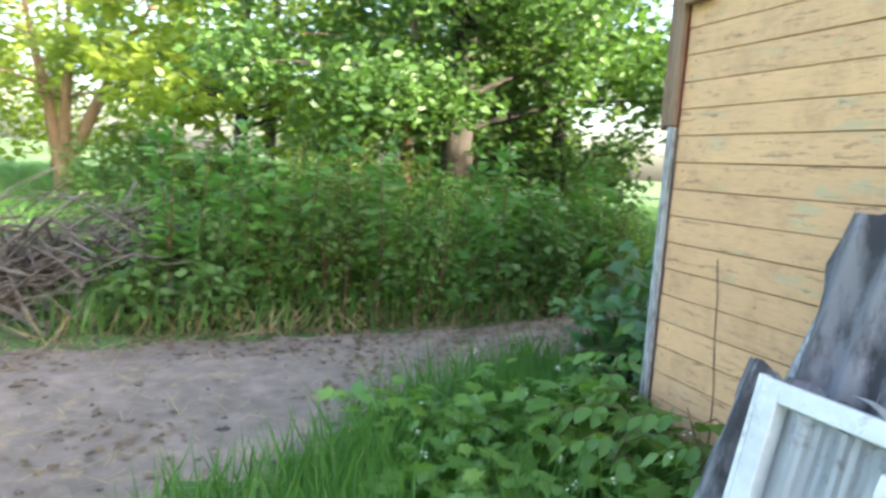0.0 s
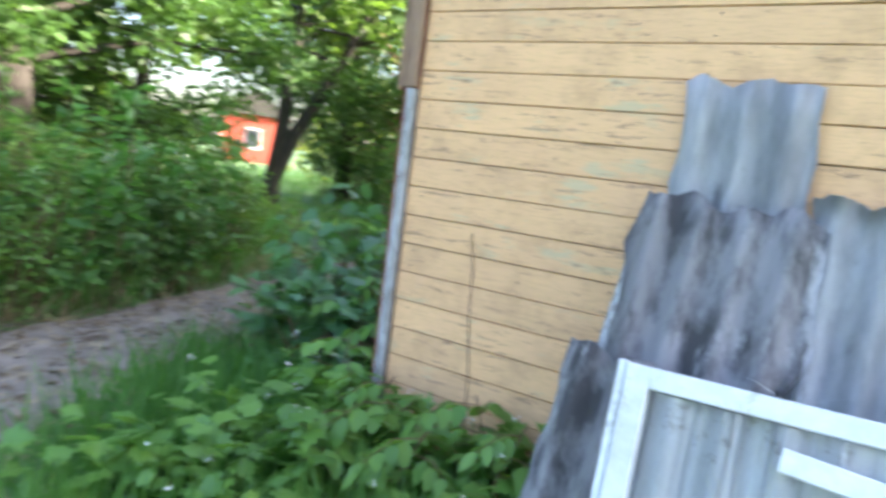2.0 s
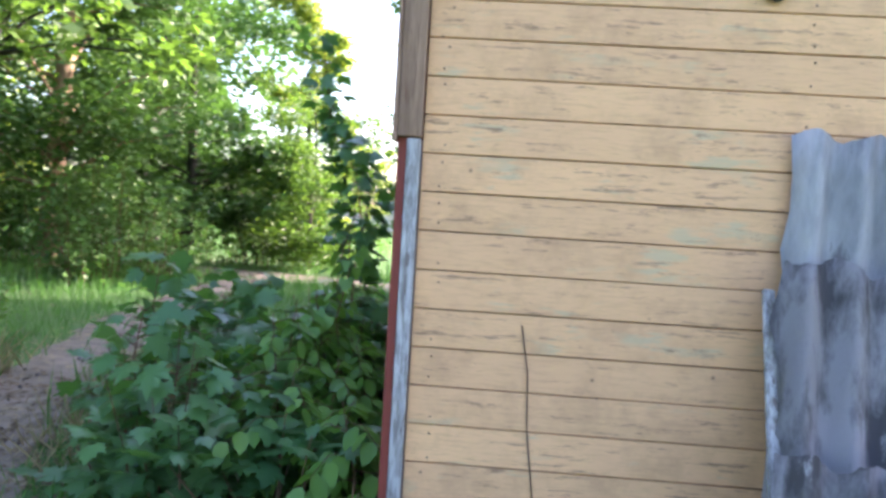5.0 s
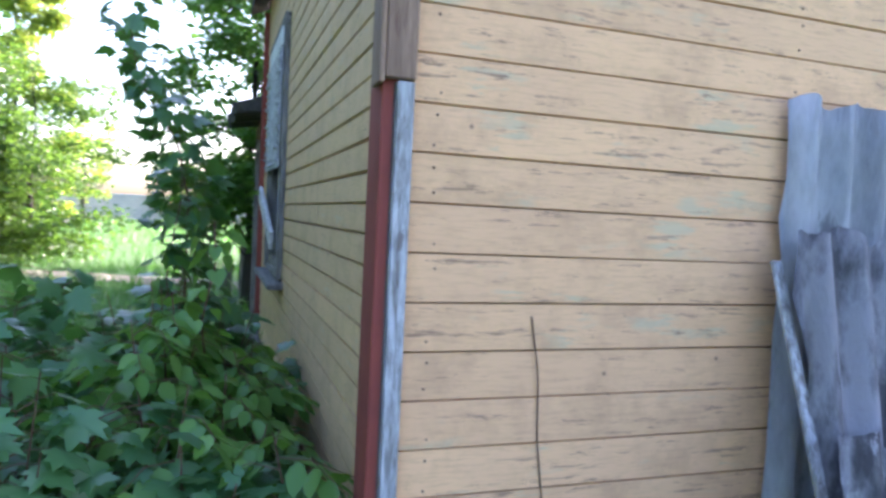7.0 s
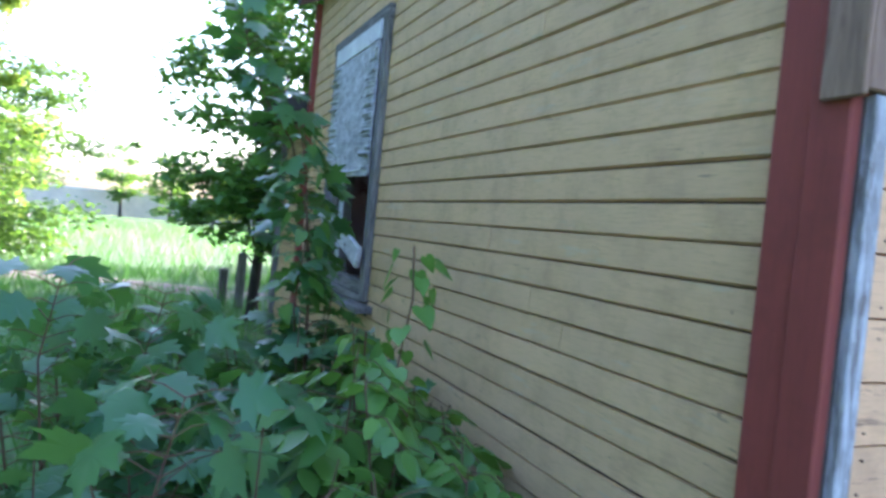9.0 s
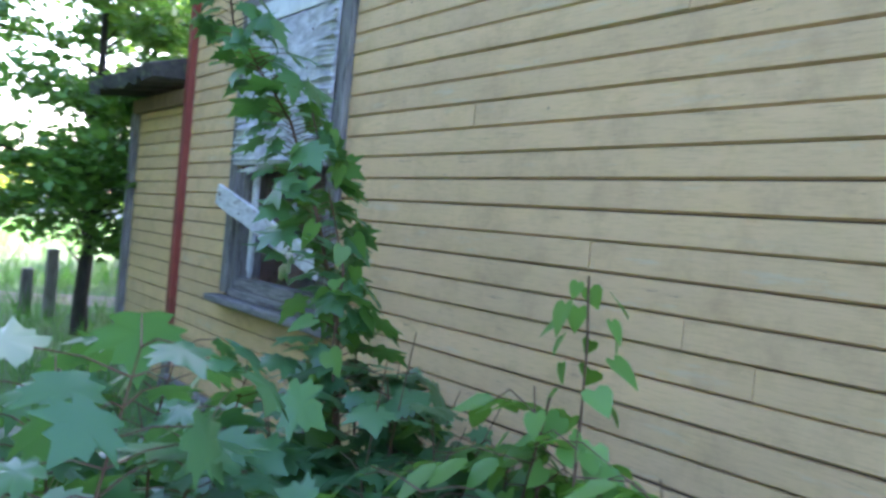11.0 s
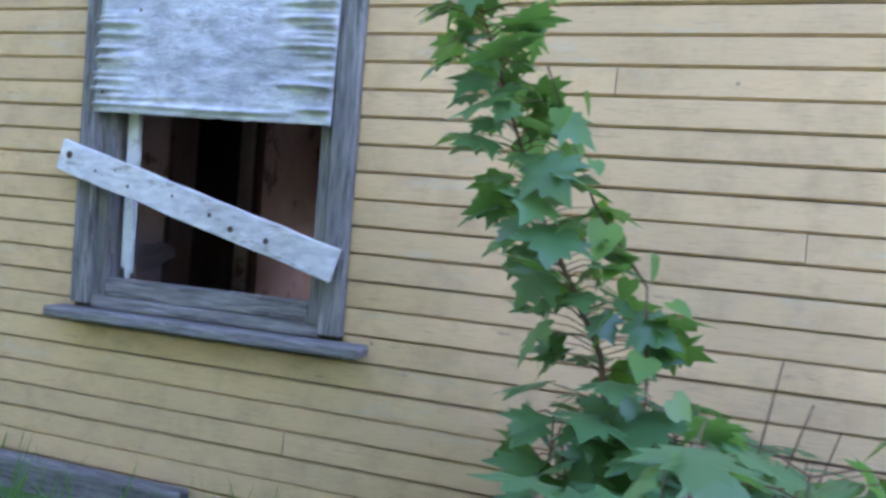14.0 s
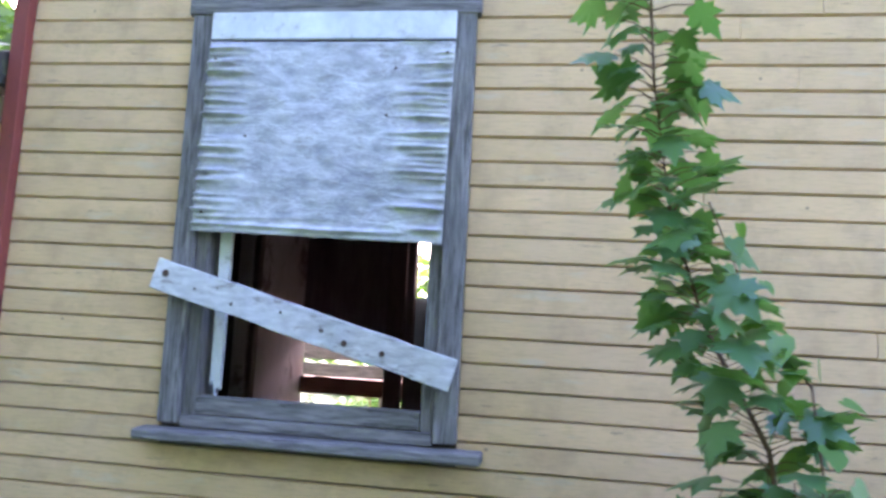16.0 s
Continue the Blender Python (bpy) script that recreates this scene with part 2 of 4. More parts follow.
def tube(points, radii, sides=7, wob=0.0, rng=None):
    """Corners and faces of a tapered, bent tube."""
    pts = [Vector(p) for p in points]
    V, F = [], []
    for i, p in enumerate(pts):
        d = (pts[min(i + 1, len(pts) - 1)] - pts[max(i - 1, 0)]).normalized()
        u = d.orthogonal().normalized() if abs(d.z) < 0.9 else Vector((1, 0, 0)).cross(d).normalized()
        w = d.cross(u)
        for k in range(sides):
            a = 2 * math.pi * k / sides
            r = radii[i] * (1 + (rng.uniform(-wob, wob) if rng else 0))
            V.append(p + (u * math.cos(a) + w * math.sin(a)) * r)
    for i in range(len(pts) - 1):
        for k in range(sides):
            a, b = i * sides + k, i * sides + (k + 1) % sides
            F.append((a, b, b + sides, a + sides))
    return V, F


def join(tubes):
    V, F = [], []
    for v, f in tubes:
        F += [tuple(i + len(V) for i in q) for q in f]
        V += v
    return V, F


DIAMOND = np.array([(0, 0, 0), (0.28, 0.42, 0.05), (0, 1, -0.06), (-0.28, 0.42, 0.05)])
DIAMOND_F = np.array([(0, 1, 2), (0, 2, 3)])


def maple_shape():
    """A five-lobed leaf of length 1, drooping at its lobes; its stalk's end is at the origin."""
    half = [(0.0, 0.0), (0.20, -0.06), (0.42, -0.02), (0.33, 0.12), (0.62, 0.22), (0.50, 0.30), (0.72, 0.52), (0.46, 0.47), (0.30, 0.46), (0.34, 0.66), (0.18, 0.68), (0.0, 1.0)]
    ring = half + [(-x, y) for x, y in half[-2:0:-1]]
    V = [(0, 0.3, 0.03)] + [(x, y, -0.16 * (x * x + (y - 0.3) ** 2) + 0.02 * math.cos(i * 2.1)) for i, (x, y) in enumerate(ring)]
    F = [(0, 1 + i, 1 + (i + 1) % len(ring)) for i in range(len(ring))]
    return np.array(V), np.array(F)


MAPLE, MAPLE_F = maple_shape()


def scatter(name, at, size, rng, shape=DIAMOND, faces=DIAMOND_F, flat=0.5, up=None):
    """Many small leaves in one mesh. flat: 0 turned any way, 1 lying level."""
    at = np.asarray(at, float)
    k = len(at)
    ya = rng.uniform(0, 2 * np.pi, k)
    out = np.stack([np.cos(ya), np.sin(ya), rng.normal(-0.25, 0.5, k) * (1 - 0.6 * flat)], 1)
    if up is not None:
        out = out * (1 - up) + np.array((0, 0, 1.0)) * up
    out /= np.linalg.norm(out, axis=1)[:, None]
    nrm = rng.normal(0, 1, (k, 3)) * (1 - flat) + np.array((0, 0, 1.0)) * (flat + 0.15)
    side = np.cross(out, nrm)
    side /= np.linalg.norm(side, axis=1)[:, None] + 1e-9
    nrm = np.cross(side, out)
    s = (size * rng.uniform(0.6, 1.35, k))[:, None, None]
    V = at[:, None, :] + s * (shape[None, :, 0:1] * side[:, None, :] + shape[None, :, 1:2] * out[:, None, :] + shape[None, :, 2:3] * nrm[:, None, :])
    F = faces[None] + (np.arange(k) * len(shape))[:, None, None]
    return raw_mesh(name, V.reshape(-1, 3), F.reshape(-1, faces.shape[1]))


def blob(rng, k, centre, radii, hollow=0.5):
    """Points in an uneven cloud, denser near its skin."""
    p = rng.normal(0, 1, (k, 3))
    p /= np.linalg.norm(p, axis=1)[:, None]
    return np.asarray(centre) + p * (rng.uniform(hollow, 1.0, (k, 1)) ** 0.7) * np.asarray(radii)


def tree(at, height, spread, trunk_r, leaves, leaf, seed, mat=None, bark=None, label="", lean=(0, 0), low=0.3, stems=1, name="tree", category="tree", clumps=26, limbs=()):
    rng = np.random.default_rng(seed)
    root = empty(name, at, label, category)
    tubes, tips = [], []
    for s in range(stems):
        a0 = rng.uniform(0, 6.28)
        ln = Vector((lean[0] + (0.16 * math.cos(a0 + s * 3.1) if stems > 1 else 0), lean[1] + (0.16 * math.sin(a0 + s * 3.1) if stems > 1 else 0), 1))
        if limbs:
            ln = Vector((limbs[s][0], limbs[s][1], 1))
        pts = [Vector((0, 0, -0.1)) + Vector((ln.x * max(f - 0.09, 0) if limbs else ln.x * f, ln.y * max(f - 0.09, 0) if limbs else ln.y * f, f)) * (height * 0.92) + Vector((rng.normal(0, 0.012), rng.normal(0, 0.012), 0)) * height * f for f in (0, 0.08, 0.2, 0.35, 0.5, 0.7, 1)]
        tubes.append(tube(pts, [trunk_r * q / (1 if stems == 1 else 1.35) for q in (1.35, 1.05, 0.9, 0.75, 0.55, 0.33, 0.08)], 9, 0.06, rng))
        for i in range(clumps // stems):
            f = rng.uniform(low, 1.0)
            k = min(int(f * 6), 5)
            base = pts[k].lerp(pts[k + 1], f * 6 - k)
            a = rng.uniform(0, 6.28)
            reach = spread * (1.15 - 0.75 * abs(f - 0.55)) * rng.uniform(0.45, 1.0)
            tip = base + Vector((math.cos(a) * reach, math.sin(a) * reach, height * rng.uniform(-0.02, 0.12)))
            mid = base.lerp(tip, 0.5) + Vector((0, 0, height * 0.02))
            tubes.append(tube([base, mid, tip], [trunk_r * 0.3 * (1.1 - f * 0.8), trunk_r * 0.17 * (1.1 - f * 0.8), 0.012], 5))
            tips += [mid, tip, tip]
    V, F = join(tubes)
    part("trunk", raw_mesh("trunk", V, F), bark or M_BARK_SHADED, root)
    per = max(leaves // len(tips), 4)
    pts = np.concatenate([blob(rng, per, t, np.array((0.34, 0.34, 0.22)) * spread * rng.uniform(0.6, 1.1), 0.15) for t in tips])
    part("crown", scatter("crown", pts, leaf, rng, flat=0.45), mat or M_LEAF, root)
    return root


def bush(at, size, leaves, leaf, seed, mat=None, label="", stems=30, name="bush", category="bush"):
    rng = np.random.default_rng(seed)
    root = empty(name, at, label, category)
    tubes, pts = [], []
    sx, sy, sz = size
    for i in range(stems):
        a, r = rng.uniform(0, 6.28), math.sqrt(rng.uniform(0, 1))
        b = Vector((math.cos(a) * r * sx * 0.8, math.sin(a) * r * sy * 0.8, -0.03))
        h = sz * rng.uniform(0.65, 1.08) * (1 - 0.35 * r)
        tip = b + Vector((b.x * 0.3 + rng.normal(0, 0.12), b.y * 0.3 + rng.normal(0, 0.12), h))
        mid = b.lerp(tip, 0.5) + Vector((0, 0, 0.05))
        tubes.append(tube([b, mid, tip], [0.010, 0.007, 0.003], 4))
        k = leaves // stems
        f = rng.uniform(0.03, 1.04, k) ** 0.8
        line = np.outer(1 - f, b) + np.outer(f, tip)
        pts.append(line + rng.normal(0, 1, (k, 3)) * np.array((0.11, 0.11, 0.05)) * (1.15 - 0.6 * f[:, None]) * min(sz, 1.6))
    V, F = join(tubes)
    part("stalk", raw_mesh("stalk", V, F), M_STEM, root)
    P = np.concatenate(pts)
    P[:, 2] = np.maximum(P[:, 2], 0.03)
    part("leaves", scatter("leaves", P, leaf, rng, flat=0.4), mat or M_BUSH, root)
    return root


# ---- ground ----
def relief(x, y):
    return 0.04 * noise.noise(Vector((x * 0.35, y * 0.35, 3.1))) + 0.015 * noise.noise(Vector((x * 1.7, y * 1.7, 9.0))) if abs(x) < 30 and abs(y) < 30 else 0.0


axis = sorted({*(round(-16 + i * 0.4, 2) for i in range(81)), *(s * v for s in (-1, 1) for v in (18, 22, 28, 40, 70, 150, 400, 1200, 3000))})
gv = [(x, y, relief(x, y) - 0.03) for y in axis for x in axis]
w = len(axis)
gf = [(j * w + i, j * w + i + 1, (j + 1) * w + i + 1, (j + 1) * w + i) for j in range(w - 1) for i in range(w - 1)]
ground = tagged(part("ground", raw_mesh("ground", gv, gf), M_SOIL_GREEN), "uneven ground of soil under rough grass", "ground", kind="structure")


def strip(name, line, seed, label):
    """A trodden path: a sheet along a line of (x, y, half width), with a ragged edge."""
    rng = np.random.default_rng(seed)
    V, F, k = [], [], 9
    dense = []
    for (x0, y0, w0), (x1, y1, w1) in zip(line, line[1:]):
        steps = max(int(math.hypot(x1 - x0, y1 - y0) / 0.18), 1)
        dense += [(x0 + (x1 - x0) * i / steps, y0 + (y1 - y0) * i / steps, w0 + (w1 - w0) * i / steps) for i in range(steps)]
    dense.append(line[-1])
    for i, (x, y, hw) in enumerate(dense):
        a, b = dense[max(i - 2, 0)], dense[min(i + 2, len(dense) - 1)]
        d = Vector((b[0] - a[0], b[1] - a[1])).normalized()
        ends = [hw * (1 + rng.uniform(-0.13, 0.13)) for _ in range(2)]
        for j in range(k):
            f = 2 * j / (k - 1) - 1
            off = f * ends[f > 0]
            px, py = x - d.y * off, y + d.x * off
            rim = abs(f) > 0.95
            V.append((px, py, relief(px, py) - 0.03 + (-0.02 if rim else 0.012 + 0.008 * noise.noise(Vector((px * 5, py * 5, 0))))))
    for i in range(len(dense) - 1):
        F += [(i * k + j, i * k + j + 1, (i + 1) * k + j + 1, (i + 1) * k + j) for j in range(k - 1)]
    return tagged(part(name, raw_mesh(name, V, F), M_DIRT), label, "path", kind="structure")


LANE = [(1.2, -8.0, 2.0), (-0.2, -4.6, 1.9), (-1.2, -2.7, 1.45), (-1.85, -1.2, 0.85), (-2.25, 0.2, 0.6), (-2.75, 1.4, 0.55), (-3.25, 3.4, 0.5), (-3.9, 5.6, 0.5), (-4.2, 8.5, 0.55), (-4.4, 11.6, 0.6)]
strip("path", LANE, 3, "trodden grey soil path littered with straw")
CROSS = [(-14, 15.5, 0.8), (-7, 13.2, 0.8), (-3, 12.1, 0.75), (0, 10.9, 0.6), (4, 9.8, 0.7), (12, 8.5, 0.8)]
strip("path_far", CROSS, 4, "pale trodden path crossing the grass")


def lane_gap(x, y, line):
    best = 9.0
    for (x0, y0, w0), (x1, y1, w1) in zip(line, line[1:]):
        dx, dy = x1 - x0, y1 - y0
        f = np.clip(((x - x0) * dx + (y - y0) * dy) / (dx * dx + dy * dy), 0, 1)
        best = np.minimum(best, np.hypot(x - x0 - f * dx, y - y0 - f * dy) - (w0 + f * (w1 - w0)))
    return best


# ---- house ----
PA, ZA = 0.138, 1.52      # wide boards: pitch and height of one joint
PB, ZB = 0.1065, 1.487    # narrow boards
SOUTH_END, NORTH_END = 7.5, 5.40
WIN = (3.27, 4.57, 0.82, 2.74)   # window opening with its casing: y0, y1, z0, z1


def plank_mesh(name, pitch, thick, gap=1.0):
    """A board of length 1 along x, its face towards -y, with a worn rounded lower lip and a recessed joint."""
    prof = [(0, 0.002 * gap), (-thick * 0.55, 0.0035 * gap), (-thick, 0.010 * gap), (-thick * 0.97, pitch * 0.5), (-thick * 0.88, pitch - 0.003 * gap), (0, pitch - 0.001)]
    V = [(x, y, z) for x in (0, 1) for y, z in prof]
    k = len(prof)
    F = [(i, (i + 1) % k, k + (i + 1) % k, k + i) for i in range(k)]
    me = bpy.data.meshes.new(name)
    me.from_pydata(V, [], F + [tuple(range(k - 1, -1, -1)), tuple(range(k, 2 * k))])
    return me


wall_south = tagged(part("wall_south", boxes((0.02, SOUTH_END, 0.02, 0.16, -0.05, 3.4), bevel=0), M_DARK_WOOD), "end wall of wide yellow painted boards, flaking", "wall", kind="structure")
y0, y1, z0, z1 = WIN
wall_west = tagged(part("wall_west", boxes((0.02, 0.16, 0.165, y0 + 0.06, -0.05, 3.4), (0.02, 0.16, y1 - 0.06, NORTH_END, -0.05, 3.4),
                                         (0.02, 0.16, y0 + 0.06, y1 - 0.06, -0.05, z0 + 0.06), (0.02, 0.16, y0 + 0.06, y1 - 0.06, z1 - 0.06, 3.4), bevel=0), M_DARK_WOOD),
                 "long wall of narrow yellow painted boards", "wall", kind="structure")
EXT_END = 6.75
wall_shed = tagged(part("wall_shed", boxes((0.05, 0.17, NORTH_END + 0.06, EXT_END, -0.05, 2.3), (0.17, 3.5, EXT_END - 0.12, EXT_END, -0.05, 2.3), bevel=0), M_DARK_WOOD), "low annex wall of faded yellow boards", "wall", kind="structure")
EAST = 3.78
tagged(part("wall_east", boxes((SOUTH_END - 0.14, SOUTH_END, 0.165, 2.86, -0.05, 3.4), (EAST, EAST + 0.12, 3.005, 4.0, -0.05, 3.4), (EAST, EAST + 0.12, 4.16, 4.22, -0.05, 3.4), (EAST, EAST + 0.12, 4.0, 4.16, -0.05, 0.75), (EAST, EAST + 0.12, 4.0, 4.16, 2.1, 3.4),
                                (EAST, EAST + 0.12, 4.22, 5.265, -0.05, 0.33), (EAST, EAST + 0.12, 4.22, 5.265, 1.10, 3.4), bevel=0), M_BACK_WALL), "dark brown inner back wall with an empty opening", "wall", kind="structure")
DOOR_N = (1.72, 2.48)
tagged(part("wall_north", boxes((0.165, DOOR_N[0], 5.27, NORTH_END, -0.05, 3.4), (DOOR_N[1], EAST + 0.12, 5.27, NORTH_END, -0.05, 3.4), (DOOR_N[0], DOOR_N[1], 5.27, NORTH_END, 2.25, 3.4), bevel=0.01), M_INNER), "inner wall in torn greyish wallpaper with a doorway", "wall", kind="structure")
tagged(part("wall_inner", boxes((0.165, EAST - 0.005, 2.3, 2.4, 0.2, 3.2), (EAST, SOUTH_END - 0.145, 2.865, 3.0, -0.05, 3.4), bevel=0), M_INNER), "stained inner partition wall", "wall", kind="structure")
tagged(part("floor", boxes((0.165, EAST - 0.005, 0.165, NORTH_END - 0.135, -0.02, 0.1), bevel=0), M_DARK_WOOD), "dirty dark plank floor", "floor", kind="structure")
tagged(part("ceiling", boxes((0.165, SOUTH_END - 0.15, 0.165, NORTH_END - 0.135, 3.05, 3.2), bevel=0), M_DARK_WOOD), "dark boarded ceiling", "ceiling", kind="structure")

# roofs
rb = bmesh.new()
for xs in ((-0.17, 3.85), (SOUTH_END + 0.35, 3.70)):
    z_e, z_r = 3.33, 5.3
    pts = [(xs[0], -0.35, z_e), (xs[0], 5.72, z_e), (xs[1], 5.72, z_r), (xs[1], -0.35, z_r)]
    lo = [rb.verts.new(p) for p in pts]
    hi = [rb.verts.new((p[0], p[1], p[2] + 0.1)) for p in pts]
    rb.faces.new(lo), rb.faces.new(hi[::-1])
    for i in range(4):
        rb.faces.new((lo[i], lo[(i + 1) % 4], hi[(i + 1) % 4], hi[i]))
tagged(part("roof", rb, M_TAR), "dark gabled roof of old roofing felt", "roof", kind="structure")
gab = bmesh.new()
for yy in (0.02, NORTH_END - 0.13):
    a = [gab.verts.new((x, yy + d, z)) for d in (0, 0.1) for x, z in ((0.1, 3.4), (SOUTH_END, 3.4), (3.78, 5.2))]
    gab.faces.new(a[:3]), gab.faces.new(a[3:])
    for i in range(3):
        gab.faces.new((a[i], a[(i + 1) % 3], a[3 + (i + 1) % 3], a[3 + i]))
tagged(part("gable", gab, M_SIDING_A), "yellow boarded gable under the roof", "wall", kind="structure")
# sagging ragged annex roof
rng = np.random.default_rng(5)
sv, sf = [], []
for i in range(25):
    y = NORTH_END + 0.09 + (EXT_END + 0.25 - NORTH_END - 0.09) * i / 24
    j = rng.uniform(-0.05, 0.03)
    for x, z in ((-0.30 + j, 2.30 + rng.uniform(-0.03, 0.02)), (-0.31 + j, 2.40), (0.6, 2.72 + rng.uniform(-0.02, 0.03)), (3.6, 3.2), (3.6, 3.05), (0.2, 2.36)):
        sv.append((x, y, z))
sf = [(i * 6 + k, i * 6 + (k + 1) % 6, i * 6 + 6 + (k + 1) % 6, i * 6 + 6 + k) for i in range(24) for k in range(6)]
sm = bpy.data.meshes.new("roof_shed")
sm.from_pydata(sv, [], sf + [tuple(range(6)), tuple(range(149, 143, -1))])
tagged(part("roof_shed", sm, M_TAR), "sagging mossy annex roof with a ragged eave", "roof", kind="structure")
tagged(part("fascia", boxes((-0.02, 0.045, NORTH_END + 0.08, EXT_END, 2.16, 2.28)), M_BROWN_WOOD), "rotten board under the annex eave", "trim", kind="structure")


# ---- window with boards ----
window = empty("window_1", (0, (y0 + y1) / 2, z0), "weathered grey window frame, glassless and half boarded up", "window", kind="structure")
W0 = Matrix.Translation((0, -(y0 + y1) / 2, -z0))


def wpart(name, bm, mat, label="", parent=None):
    bm.transform(W0)
    return part(name, bm, mat, parent or window, label)


CY = 0.095
wpart("casing", boxes((-0.035, 0.03, y0, y0 + CY, z0 + 0.02, z1)), M_GREY_WOOD)
wpart("casing", boxes((-0.035, 0.03, y1 - CY, y1, z0 + 0.02, z1)), M_GREY_WOOD)
wpart("head_casing", boxes((-0.04, 0.03, y0 - 0.02, y1 + 0.02, z1 - 0.075, z1 + 0.01)), M_GREY_WOOD_H)
for a, b in ((y0 + CY + 0.002, y0 + CY + 0.06), (y1 - CY - 0.06, y1 - CY - 0.002)):
    wpart("jamb", boxes((-0.004, 0.17, a, b, z0 + 0.05, z1 - 0.08)), M_GREY_WOOD)
wpart("bottom_rail", boxes((-0.006, 0.07, y0 + CY + 0.062, y1 - CY - 0.062, z0 + 0.06, z0 + 0.135)), M_GREY_WOOD_H)
wpart("lower_rail", boxes((-0.022, 0.16, y0 + CY + 0.004, y1 - CY - 0.004, z0 + 0.005, z0 + 0.056)), M_GREY_WOOD_H)
sill = boxes((-0.11, 0.02, y0 - 0.11, y1 + 0.07, z0 - 0.045, z0 + 0.0), bevel=0.008)
wpart("sill", sill, M_GREY_WOOD_H)
# warped plywood with lifted veneer edges
py0, py1, pz0, pz1 = y0 + 0.085, y1 - 0.105, 1.655, 2.53
rng = np.random.default_rng(8)
NA, NB = 40, 130
pv = []
for back in (0, 1):
    for j in range(NB + 1):
        for i in range(NA + 1):
            a, b = i / NA, j / NB
            lift = min(max(0.24 - a, a - 0.80, 0.12 - b, 0) * 5, 0.8)
            flake = max(0.0, noise.noise(Vector((a * 3.0, b * 40, 1))) + 0.08) * lift * 0.065
            pv.append((-0.052 + 0.012 * back - (0 if back else flake), py0 + (py1 - py0) * a + 0.014 * (1 - b), pz0 + (pz1 - pz0) * b + 0.018 * a * (1 - b) + (0.006 * noise.noise(Vector((a * 21, 0, 7))) if j == 0 else 0)))
K, T = NA + 1, (NA + 1) * (NB + 1)
pf = [(j * K + i, j * K + i + 1, j * K + K + i + 1, j * K + K + i) for j in range(NB) for i in range(NA)]
pf += [tuple(T + v for v in q[::-1]) for q in pf]
ring = [i for i in range(NA)] + [j * K + NA for j in range(NB)] + [NB * K + NA - i for i in range(NA)] + [(NB - j) * K for j in range(NB)]
pf += [(a, b, T + b, T + a) for a, b in zip(ring, ring[1:] + ring[:1])]
pb = bmesh.new()
pbm = raw_mesh("plywood_panel", pv, pf)
pb.from_mesh(pbm)
ply = tagged(part("plywood_panel", pb, M_PLYWOOD), "grey weathered plywood sheet nailed over the window", "panel")
tagged(part("narrow_board", boxes((-0.05, -0.036, y0 + 0.085, y1 - 0.10, 2.545, 2.672)), M_WHITE_PAINT), "pale narrow board nailed above the plywood", "board")


def nails(parent, spots, r=0.008, mat=None):
    for p in spots:
        bm = bmesh.new()
        bmesh.ops.create_cone(bm, cap_ends=True, segments=8, radius1=r, radius2=r * 0.7, depth=0.006, matrix=Matrix.Translation(p) @ Matrix.Rotation(-math.pi / 2, 4, "Y"))
        part("nail", bm, mat or M_METAL, parent)


nails(ply, [(-0.062, py0 + 0.03, pz1 - 0.05), (-0.062, py1 - 0.03, pz1 - 0.08), (-0.062, py1 - 0.03, pz0 + 0.1), (-0.062, py0 + 0.25, pz1 - 0.12), (-0.062, py0 + 0.28, 2.2), (-0.062, py1 - 0.2, 2.1)], 0.007)
# slanting plank
dy, dz = 3.30 - 4.60, 1.12 - 1.475
plank = empty("slanting_plank", (-0.08, 3.95, 1.30), "whitewashed knotty plank nailed aslant across the window", "plank")
pm = boxes((-0.014, 0.014, -0.685, 0.685, -0.066, 0.066), bevel=0)
bmesh.ops.subdivide_edges(pm, edges=[e for e in pm.edges if abs(e.verts[0].co.y - e.verts[1].co.y) > 0.5], cuts=24)
for v in pm.verts:
    v.co.z += 0.006 * noise.noise(Vector((v.co.y * 6, v.co.z * 3, 4)))
bmesh.ops.bevel(pm, geom=pm.edges[:], offset=0.003, segments=1, affect="EDGES")
pm.transform(Matrix.Rotation(math.atan2(-dz, -dy), 4, "X"))
part("board", pm, M_PLANK, plank)
for f, o, r in ((0.46, 0.012, 0.017), (0.35, -0.01, 0.006), (0.22, -0.02, 0.008), (-0.08, 0.0, 0.010), (-0.16, -0.02, 0.014), (-0.28, -0.01, 0.013), (0.06, 0.015, 0.007), (0.28, 0.025, 0.005)):
    bm = bmesh.new()
    bmesh.ops.create_cone(bm, cap_ends=True, segments=10, radius1=r, radius2=r * 0.8, depth=0.004)
    ang = math.atan2(-dz, -dy)
    bm.transform(Matrix.Translation((-0.0155, f * 1.37 * math.cos(ang) - o * math.sin(ang), f * 1.37 * math.sin(ang) + o * math.cos(ang))) @ Matrix.Rotation(math.pi / 2, 4, "Y"))
    part("knot", bm, M_METAL, plank)
# broken whitish batten inside the opening
bb = bmesh.new()
pr = [(0, 0.98), (0.012, 1.0), (0.02, 0.95), (0.034, 1.03), (0.047, 1.00), (0.055, 1.7), (-0.0, 1.7)]
lo = [bb.verts.new((0.05, y1 - 0.235 + a, z)) for a, z in pr]
hi = [bb.verts.new((0.075, y1 - 0.235 + a, z)) for a, z in pr]
bb.faces.new(lo), bb.faces.new(hi[::-1])
for i in range(len(pr)):
    bb.faces.new((lo[i], lo[(i + 1) % len(pr)], hi[(i + 1) % len(pr)], hi[i]))
wpart("broken_sash_stile", bb, M_WHITE_PAINT, "splintered white sash piece")

